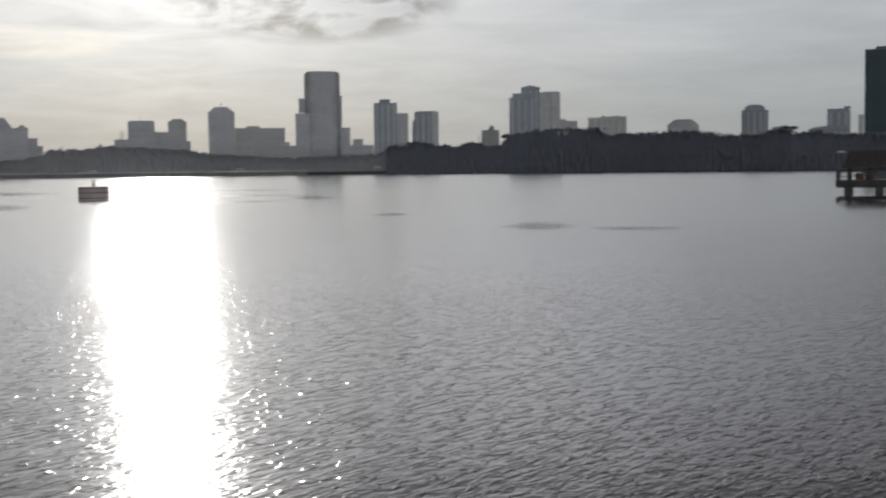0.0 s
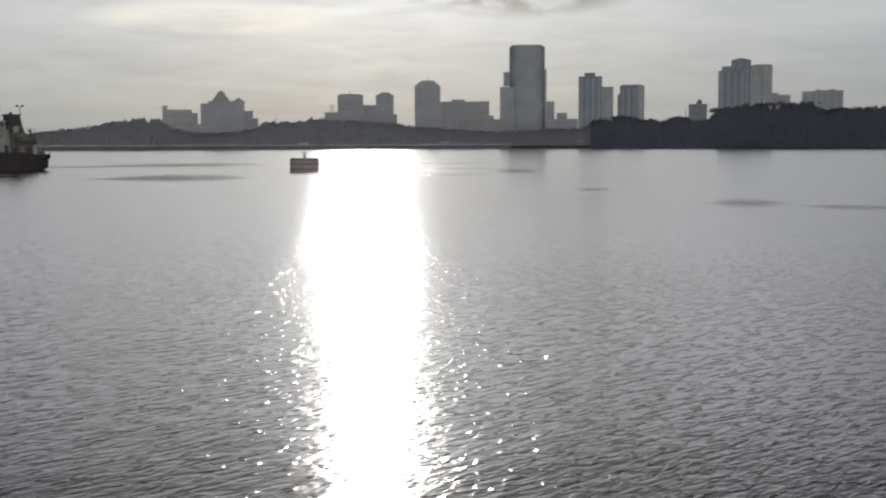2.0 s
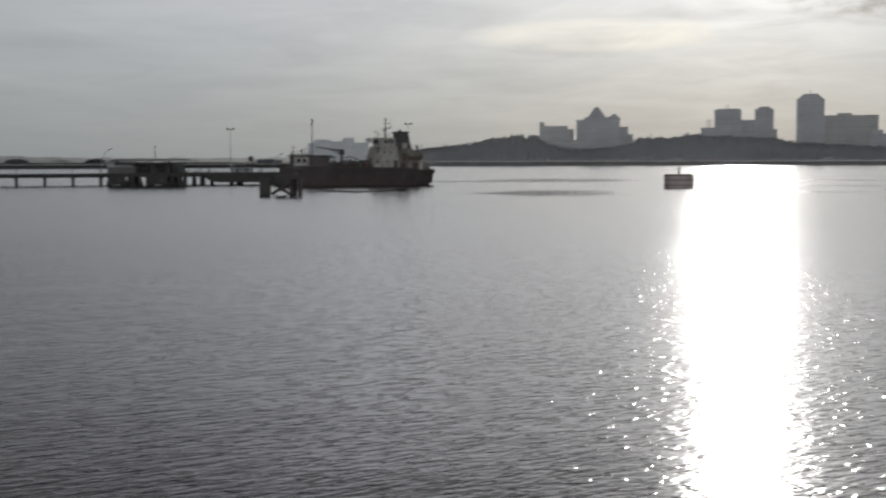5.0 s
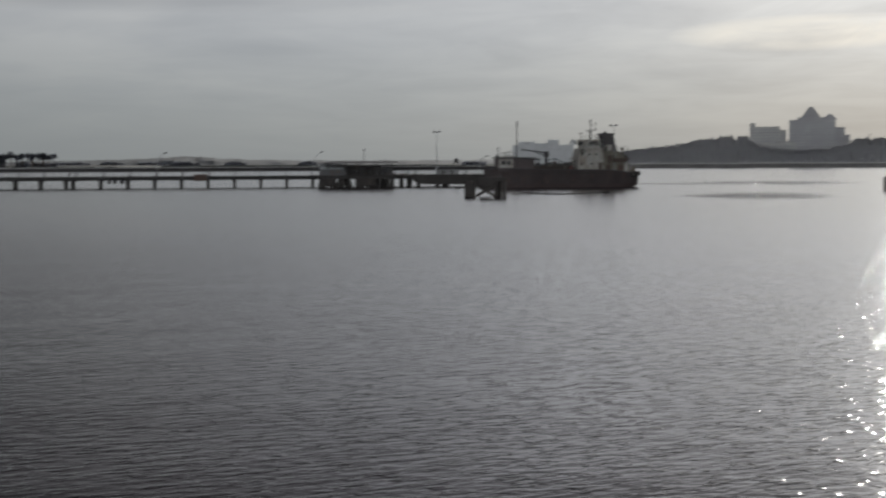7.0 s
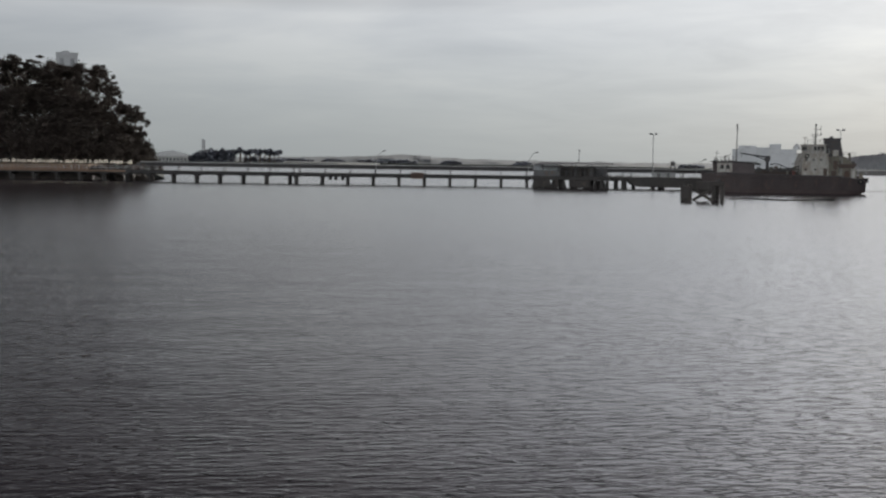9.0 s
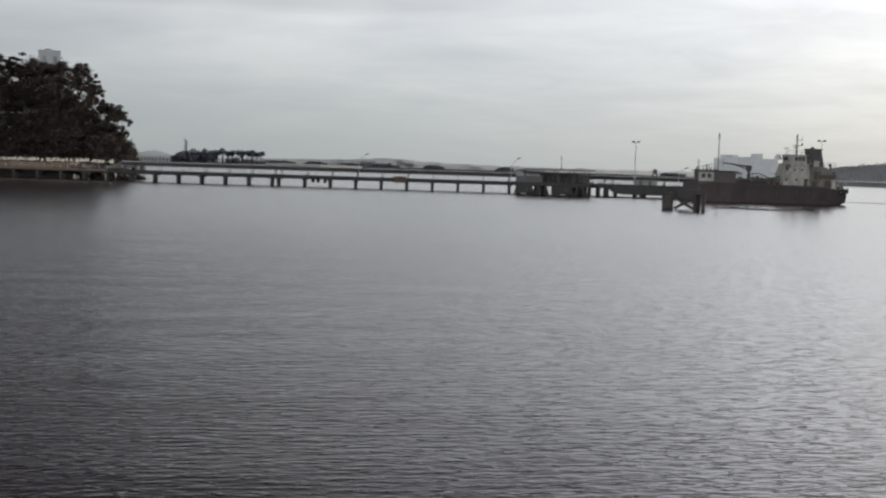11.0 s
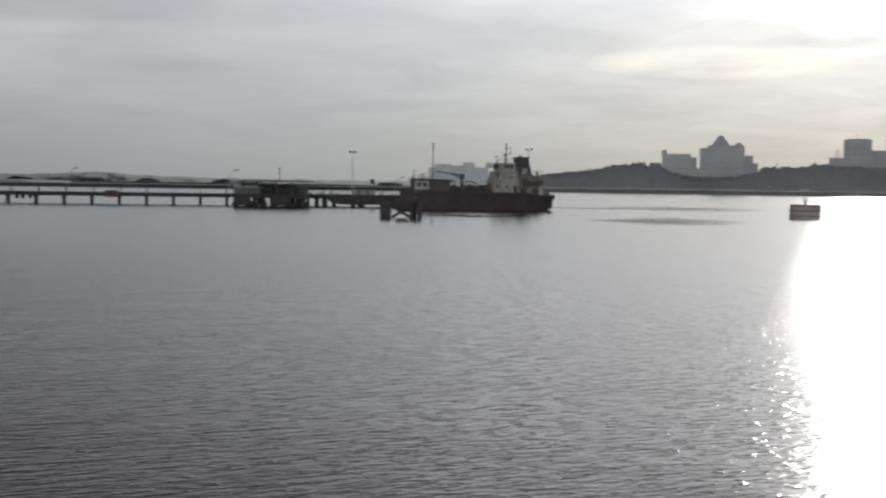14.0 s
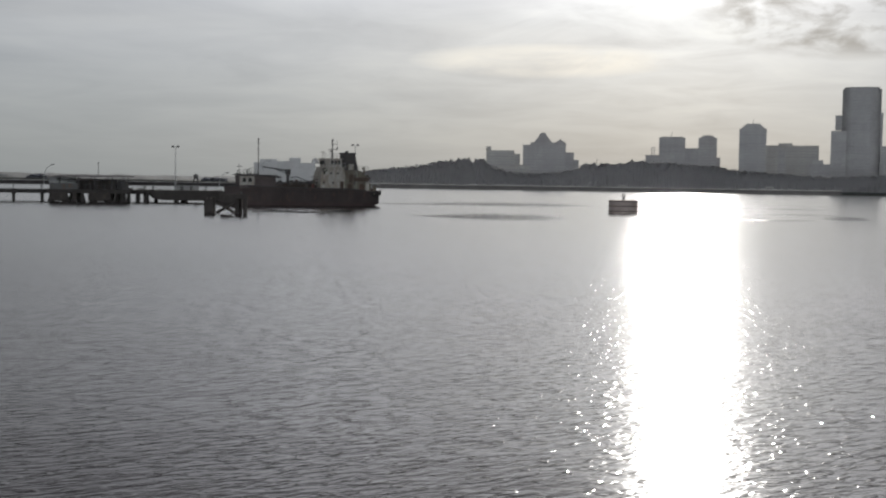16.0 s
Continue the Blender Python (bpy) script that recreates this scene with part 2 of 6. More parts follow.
    tree.links.new(p.outputs[0], out.inputs["Surface"])
    return m


SWELL, CHOP, RIPPLE, CREST, LEAN, WATER_ROUGH = 0.08, 0.027, 0.007, 0.0145, 0.045, 0.105
MAT = {
    "water": water_material(),
    # far walls: grey, pale, dark and white are lightened to include haze and glare
    "wall_grey": material("grey_render", (0.34, 0.333, 0.333), 0.85, scale=0.05, fine=0.8, stain=(0.29, 0.283, 0.283)),
    "wall_pale": material("pale_render", (0.375, 0.368, 0.35), 0.85, scale=0.05, fine=0.8, stain=(0.3, 0.3, 0.285)),
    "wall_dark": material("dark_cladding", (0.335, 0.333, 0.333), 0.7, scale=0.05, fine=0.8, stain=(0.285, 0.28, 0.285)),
    "wall_blue": material("blue_grey_render", (0.211, 0.229, 0.254), 0.75, scale=0.05, fine=0.8, stain=(0.174, 0.186, 0.211)),
    "wall_white": material("white_render", (0.486, 0.494, 0.494), 0.8, vary=0.12, scale=0.05, fine=0.8, stain=(0.347, 0.347, 0.347)),
    "glass_teal": material("teal_cladding", (0.026, 0.044, 0.054), 0.65, scale=0.04, fine=0.5, bump=0.02),
    "window": material("window_glass", (0.06, 0.065, 0.07), 0.2, scale=0.2, fine=1.0, bump=0.0),
    # haze put into the colour: panes almost as pale as the walls
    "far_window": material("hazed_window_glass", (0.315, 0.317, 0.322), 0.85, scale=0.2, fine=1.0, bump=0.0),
    "roof": material("roof_sheet", (0.20, 0.19, 0.19), 0.8, scale=0.2, fine=1.5),
    # far foliage: the haze over the strait is mixed into these leaf colours
    "woods": leaf_material("haze_tinted_leaves", (0.165, 0.175, 0.205), (0.20, 0.21, 0.24), 0.5),
    "woods_pale": leaf_material("haze_paled_leaves", (0.36, 0.36, 0.37), (0.41, 0.41, 0.42), 0.5),
    "leaves": leaf_material("tree_leaves", (0.056, 0.045, 0.039), (0.066, 0.053, 0.045), 0.08),
    "bark": material("bark", (0.10, 0.08, 0.065), 0.95, scale=1.0, fine=8.0, bump=0.6),
    "land": material("grassy_earth", (0.05, 0.055, 0.05), 0.95, scale=0.02, fine=0.5, stain=(0.075, 0.072, 0.062)),
    # wooded hills, with the bluish haze of distance mixed into the colour
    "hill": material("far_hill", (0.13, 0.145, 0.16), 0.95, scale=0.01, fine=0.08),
    "stone": material("seawall_stone", (0.13, 0.125, 0.12), 0.9, scale=0.1, fine=1.2, stain=(0.07, 0.068, 0.065)),
    "earth": material("brown_earth", (0.16, 0.105, 0.07), 0.95, scale=0.3, fine=2.5, bump=0.5, stain=(0.06, 0.045, 0.036)),
    # bank earth with the shade below the jetty deck put into its colour
    "shaded_earth": material("shade_darkened_earth", (0.045, 0.036, 0.031), 0.8, scale=0.3, fine=2.5, bump=0.5, stain=(0.075, 0.055, 0.042)),
    "kerb": material("pale_kerb", (0.55, 0.53, 0.50), 0.85, scale=0.1, fine=1.5),
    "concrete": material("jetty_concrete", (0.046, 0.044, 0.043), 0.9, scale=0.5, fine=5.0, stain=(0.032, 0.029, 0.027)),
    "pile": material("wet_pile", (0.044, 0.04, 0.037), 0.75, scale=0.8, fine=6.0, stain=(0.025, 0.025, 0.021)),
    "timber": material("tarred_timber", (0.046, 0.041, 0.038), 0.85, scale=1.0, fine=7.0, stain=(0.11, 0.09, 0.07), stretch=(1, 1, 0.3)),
    "steel": material("dark_steel", (0.063, 0.063, 0.064), 0.55, 0.3, scale=0.7, fine=6.0, stain=(0.084, 0.042, 0.025)),
    "pipe": material("grey_pipe", (0.084, 0.084, 0.085), 0.5, 0.2, scale=0.4, fine=5.0, stain=(0.112, 0.063, 0.038)),
    "pipe_pale": material("lagged_pipe", (0.324, 0.324, 0.317), 0.5, 0.2, scale=0.4, fine=5.0, stain=(0.180, 0.137, 0.101)),
    "galv": material("galvanised_steel", (0.30, 0.31, 0.31), 0.5, 0.5, scale=1.0, fine=9.0),
    "hull": material("rusty_hull_plating", (0.048, 0.038, 0.037), 0.75, scale=0.35, fine=3.5, stain=(0.092, 0.054, 0.043), stretch=(1, 1, 0.35)),
    "boot": material("red_boot_topping", (0.055, 0.04, 0.038), 0.75, scale=0.5, fine=4.0, stain=(0.06, 0.034, 0.028)),
    "plate": material("sooty_plate", (0.034, 0.032, 0.032), 0.75, scale=0.5, fine=4.0, stain=(0.05, 0.04, 0.034)),
    "maroon": material("faded_maroon_paint", (0.08, 0.066, 0.065), 0.75, scale=0.5, fine=4.0, stain=(0.1, 0.084, 0.074)),
    "deck": material("rusty_deck", (0.080, 0.060, 0.050), 0.85, scale=0.6, fine=4.0, stain=(0.056, 0.044, 0.040)),
    "ship_white": material("weathered_white_paint", (0.345, 0.335, 0.305), 0.65, vary=0.2, scale=0.6, fine=3.0, stain=(0.215, 0.18, 0.15), stain_at=(0.46, 0.64), stretch=(1, 1, 0.3)),
    "ship_grey": material("faded_grey_paint", (0.135, 0.125, 0.10), 0.7, scale=0.5, fine=4.0, stain=(0.094, 0.065, 0.050), stretch=(1, 1, 0.4)),
    "funnel": material("sooty_funnel_paint", (0.06, 0.056, 0.056), 0.65, scale=0.6, fine=4.0, stain=(0.09, 0.05, 0.035)),
    "rubber": material("tyre_rubber", (0.022, 0.022, 0.022), 0.85, scale=2.0, fine=9.0),
    # base paled to include the sun's veiling glare; the rust stain is real
    "buoy": material("rusty_buoy_plating", (0.34, 0.29, 0.27), 0.7, scale=0.6, fine=4.0, stain=(0.17, 0.10, 0.07)),
    "fence": material("cream_fence_board", (0.62, 0.56, 0.45), 0.8, scale=0.6, fine=5.0, stain=(0.35, 0.22, 0.13)),
    "rust": material("rusted_steel", (0.09, 0.062, 0.05), 0.85, scale=0.8, fine=6.0, stain=(0.08, 0.05, 0.04)),
    "red": material("faded_red_paint", (0.16, 0.06, 0.05), 0.6, scale=1.0, fine=6.0),
    "roof_pale": material("pale_roof_sheet", (0.55, 0.55, 0.54), 0.6, scale=0.3, fine=3.0, stain=(0.35, 0.33, 0.30)),
    "lamp_head": material("lamp_casing", (0.12, 0.12, 0.12), 0.5, scale=2.0, fine=9.0),
}


# ---- mesh helpers ----
def box(bm, x0, x1, y0, y1, z0, z1, bevel=0.0):
    m = Matrix.LocRotScale(((x0 + x1) / 2, (y0 + y1) / 2, (z0 + z1) / 2), None, (abs(x1 - x0), abs(y1 - y0), abs(z1 - z0)))
    made = bmesh.ops.create_cube(bm, size=1.0, matrix=m)
    if bevel:
        edges = {e for v in made["verts"] for e in v.link_edges}
        bmesh.ops.bevel(bm, geom=list(edges), offset=bevel, segments=1, affect="EDGES")


def rod(bm, a, b, r0, r1=None, seg=8):
    a, b = Vector(a), Vector(b)
    r1 = r0 if r1 is None else r1
    m = Matrix.Translation((a + b) / 2) @ (b - a).to_track_quat("Z", "Y").to_matrix().to_4x4()
    bmesh.ops.create_cone(bm, cap_ends=True, segments=seg, radius1=r0, radius2=r1, depth=(b - a).length, matrix=m)


def prism(bm, outline, y0, y1):
    """A solid of the outline (x, z), in order round it, from y0 to y1."""
    front = [bm.verts.new((x, y0, z)) for x, z in outline]
    back = [bm.verts.new((x, y1, z)) for x, z in outline]
    bm.faces.new(front)
    bm.faces.new(back[::-1])
    n = len(outline)
    for i in range(n):
        j = (i + 1) % n
        bm.faces.new((front[j], front[i], back[i], back[j]))


def ring(bm, centre, axis, radius, tube, seg=16, sides=8):
    """A torus round the axis, for tyres."""
    q = Vector(axis).to_track_quat("Z", "Y").to_matrix()
    rows = []
    for i in range(seg):
        a = 2 * math.pi * i / seg
        rows.append([bm.verts.new(Vector(centre) + q @ Vector(((radius + tube * math.cos(b)) * math.cos(a), (radius + tube * math.cos(b)) * math.sin(a), tube * math.sin(b))))
                     for b in (2 * math.pi * k / sides for k in range(sides))])
    for i in range(seg):
        for k in range(sides):
            bm.faces.new((rows[i][k], rows[(i + 1) % seg][k], rows[(i + 1) % seg][(k + 1) % sides], rows[i][(k + 1) % sides]))


def to_mesh(name, bm, mat):
    bmesh.ops.recalc_face_normals(bm, faces=bm.faces)
    me = bpy.data.meshes.new(name)
    bm.to_mesh(me)
    bm.free()
    me.materials.append(mat if isinstance(mat, bpy.types.Material) else MAT[mat])
    return me


def hang(name, me, parent, at=(0, 0, 0), turn=0.0, label=""):
    ob = new(name, me)
    ob.parent = parent
    ob.matrix_basis = pose(*at, 0, 0, turn)
    return tagged(ob, label)


def part(name, bm, mat, parent, label="", at=(0, 0, 0), turn=0.0):
    return hang(name, to_mesh(name, bm, mat), parent, at, turn, label)


def thing(name, at, turn, label, category, group="", kind=""):
    ob = new(name)
    ob.empty_display_size = 0.5
    ob.matrix_basis = pose(*at, 0, 0, turn)
    return tagged(ob, label, category, group, kind)


def soup(name, verts, faces, mat):
    me = bpy.data.meshes.new(name)
    me.from_pydata(verts, [], faces)
    me.update()
    me.materials.append(MAT[mat])
    return me


def between(points, a):
    """Piecewise straight line through (position, value) points."""
    return float(np.interp(a, [p[0] for p in points], [p[1] for p in points]))


# ---- water and land ----
def water_sheet():
    """Rings about the viewpoint, out to the horizon."""
    verts, faces, n = [(0, 0, 0)], [], 96
    radii = [15, 40, 90, 180, 350, 700, 1400, 2800, 4950]
    for r in radii:
        verts += [(r * math.cos(2 * math.pi * i / n), r * math.sin(2 * math.pi * i / n), 0) for i in range(n)]
    faces += [(0, 1 + i, 1 + (i + 1) % n) for i in range(n)]
    for k in range(len(radii) - 1):
        for i in range(n):
            a, b = 1 + k * n + i, 1 + k * n + (i + 1) % n
            faces.append((a, a + n, b + n, b))
    ob = new("water", soup("water", verts, faces, "water"))
    tagged(ob, "grey rippled sea water with sun glitter and calm lanes", "water", kind="structure")


SHORE = [(-82, 1500), (-64, 1480), (-52, 1480), (-50, 2600), (-38, 2600), (-36, 1640), (-30.5, 1640), (-29.5, 1260), (-20, 1300), (-8, 1290), (4, 1280), (16, 1180), (32, 1150)]
RISE = [(0, 3.4), (60, 3.8), (400, 4.4), (1500, 5)]


def far_land():
    verts, faces = [], []
    azs = np.arange(-82, 32.01, 0.5)
    rows = [-1.5, None, 0, 20, 60, 160, 400, 1500]
    for a in azs:
        s = between(SHORE, a)
        for k, d in enumerate(rows):
            if d == -1.5:
                p = place(a, s, -1.5)
            elif d is None:
                p = place(a, s + 1.2, 3.0)
            else:
                p = place(a, min(s + 3 + d, 4700), between(RISE, d))
            verts.append(p)
    m = len(rows)
    for i in range(len(azs) - 1):
        for k in range(m - 1):
            a = i * m + k
            faces.append((a, a + m, a + m + 1, a + 1))
    ob = new("ground", soup("ground", verts, faces, "land"))
    tagged(ob, "low grassy land along the far shore", "land", kind="structure")


def seawall():
    """The stone embankment of the far shore with a pale kerb along its top."""
    base = thing("seawall", (0, 0, 0), 0, "long low dark stone embankment with pale kerb", "seawall", kind="structure")
    for name, mat, d0, d1, z0, z1 in (("stone_face", "stone", -3.5, 1.0, -1.5, 4.1), ("kerb", "kerb", -1.2, 0.8, 4.1, 4.9)):
        verts, faces = [], []
        azs = np.arange(-29.6, -6.0, 0.4)
        for a in azs:
            s = between(SHORE, a)
            verts += [place(a, s + d0 - (1.5 if z0 < 0 else 0), z0), place(a, s + d0, z1), place(a, s + d1, z1), place(a, s + d1, z0)]
        for i in range(len(azs) - 1):
            for k in range(4):
                p, q = i * 4 + k, i * 4 + (k + 1) % 4
                faces.append((p, p + 4, q + 4, q))
        faces += [(0, 1, 2, 3), tuple(len(verts) - 4 + k for k in (3, 2, 1, 0))]
        hang(name, soup(name, verts, faces, mat), base)


FAR_RIDGE = [(-82, 14), (-60, 12), (-56, 14), (-53, 16), (-50.6, 19), (-49.4, 24), (-48.2, 23), (-46.5, 17), (-43, 14), (-36, 13), (-33, 16), (-28, 20)]


def far_hills():
    """Low hazy hills at the end of the strait."""
    verts, faces = [], []
    azs = np.arange(-82, -27.9, 0.1)
    for a in azs:
        top = between(FAR_RIDGE, a) * 1.05 + 2.2 * noise.noise(Vector((a * 1.3, 0, 0))) + 1.1 * noise.noise(Vector((a * 6.0, 3, 0)))
        for k, f in ((0, 0.0), (90, 0.6), (180, 0.92), (300, 1.0), (700, 0.5)):
            verts.append(place(a, 2700 + k + 60 * noise.noise(Vector((a, k, 1))), max(0.2, top * f)))
    for i in range(len(azs) - 1):
        for k in range(4):
            p = i * 5 + k
            faces.append((p, p + 5, p + 6, p + 1))
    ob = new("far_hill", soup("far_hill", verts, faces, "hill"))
    tagged(ob, "low hazy wooded hills beyond the water", "hill", kind="structure")


water_sheet()
far_land()
seawall()
far_hills()


# ---- leaves ----
def leaf_cloud(rng, centres, radii, count, size, loose=False):
    """Bent leafy scraps strewn through ellipsoid lobes, thicker towards their skins or, if loose, fading outwards."""
    n = len(centres)
    pick = rng.integers(0, n, count)
    v = rng.normal(size=(count, 3))
    v /= np.linalg.norm(v, axis=1)[:, None]
    rad = np.minimum(np.abs(rng.normal(size=count)) * 0.62, 1.3) if loose else rng.uniform(0.25, 1.0, count) ** 0.5 * rng.uniform(0.85, 1.12, count)
    p = np.asarray(centres)[pick] + v * rad[:, None] * np.asarray(radii)[pick]
    a = rng.normal(size=(count, 3))
    a /= np.linalg.norm(a, axis=1)[:, None]
    b = np.cross(a, v + 0.3 * rng.normal(size=(count, 3)))
    b /= np.linalg.norm(b, axis=1)[:, None] + 1e-6
    s = size * rng.uniform(0.55, 1.25, count)[:, None]
    c = np.cross(a, b)
    quad = np.stack([p - a * s, p + b * s * 0.8 + c * s * 0.25, p + a * s, p - b * s * 0.8 + c * s * 0.2], axis=1)
    verts = quad.reshape(-1, 3)
    idx = np.arange(count)[:, None] * 4
    faces = np.concatenate([np.concatenate([idx, idx + 1, idx + 2], 1), np.concatenate([idx, idx + 2, idx + 3], 1)])
    return verts, faces


def leaf_mesh(name, verts, faces, mat):
    me = bpy.data.meshes.new(name)
    me.from_pydata(verts.tolist(), [], faces.tolist())
    me.update()
    me.materials.append(MAT[mat])
    return me


# heights of the canopy of the far shore, by bearing
CANOPY = [(-30, 12), (-28.5, 17), (-27.2, 21), (-25.6, 25), (-24.6, 30), (-23.5, 33), (-22.8, 32), (-22.2, 24), (-21.4, 19), (-20.5, 17), (-18.6, 22), (-17.9, 30), (-16.6, 29), (-15.8, 33), (-14.2, 32), (-12, 28), (-10.5, 23), (-7, 19), (-5, 20), (-3, 22),
          (-2.5, 31), (-1.2, 35), (-0.3, 30), (0.3, 31), (0.6, 27), (1.0, 33), (1.7, 33), (2.1, 27), (2.8, 32), (3.2, 42), (5, 46), (7.3, 46), (7.7, 38), (9, 39), (11.6, 41), (12.6, 37), (13, 35), (14.5, 35), (15, 38), (15.7, 40), (16.2, 36), (18, 34), (22, 34), (32, 32)]


def far_woods():
    rng = np.random.default_rng(7)
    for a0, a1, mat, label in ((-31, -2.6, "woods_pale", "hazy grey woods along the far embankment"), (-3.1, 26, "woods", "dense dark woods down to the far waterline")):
        allv, allf, off = [], [], 0
        # the face of the canopy, bulging crown by crown
        skin, azs = [], np.arange(a0 + 0.4, a1, 0.035)
        steps = ((-3, 0.0), (-2.6, 0.14), (-2, 0.3), (-1, 0.46), (0.5, 0.6), (2, 0.72), (4, 0.82), (6.5, 0.9), (9, 0.95), (13, 0.98), (22, 0.94), (50, 0.85), (70, 0.7), (72, 0.0))
        m = len(steps)
        for a in azs:
            high, s = between(CANOPY, a), between(SHORE, a) + (8 if a < -2.7 else 2)
            for back, share in steps:
                crowns = abs(noise.noise(Vector((a * 3.2, high * share * 0.09 + back * 0.05, 0)))) + 0.5 * abs(noise.noise(Vector((a * 8.5, high * share * 0.22 + back * 0.1, 7))))
                tuft = noise.noise(Vector((a * 20, high * share * 0.6 + back * 0.3, 2)))
                rise = high * share * (1.08 - 0.30 * crowns) + 1.1 * tuft * min(1, share * 3)
                skin.append(place(a, s + back - 3.0 * crowns + 1.2 * tuft, max(0.4, rise)))
        faces = [(i * m + k, i * m + k + m, i * m + k + m + 1, i * m + k + 1) for i in range(len(azs) - 1) for k in range(m - 1)]
        allv.append(np.array(skin))
        allf.append(np.array([f for a, b, c, d in faces for f in ((a, b, c), (a, c, d))]))
        off = len(skin)
        # a thin ragged fringe of leaves along the tops
        a = a0
        while a < a1:
            a += 0.16 * rng.uniform(0.5, 1.5)
            top = (between(CANOPY, a) + 1.0) * rng.uniform(0.93, 1.02)
            c = np.array(place(a, between(SHORE, a) + 11 + rng.uniform(-3, 3) + (8 if a < -2.7 else 2)))
            wide = rng.uniform(2.5, 5.5)
            lobes = [c + [rng.normal() * wide * 0.6, rng.normal(), top - rng.uniform(1.2, 3.0)] for k in range(4)]
            v, f = leaf_cloud(rng, lobes, [[wide * rng.uniform(0.4, 0.8), 2.0, rng.uniform(1.0, 1.8)] for k in range(4)], 48, 0.8)
            allv.append(v)
            allf.append(f + off)
            off += len(v)
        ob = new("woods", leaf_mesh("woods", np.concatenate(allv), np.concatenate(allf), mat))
        tagged(ob, label, "woods", kind="stuff")


far_woods()


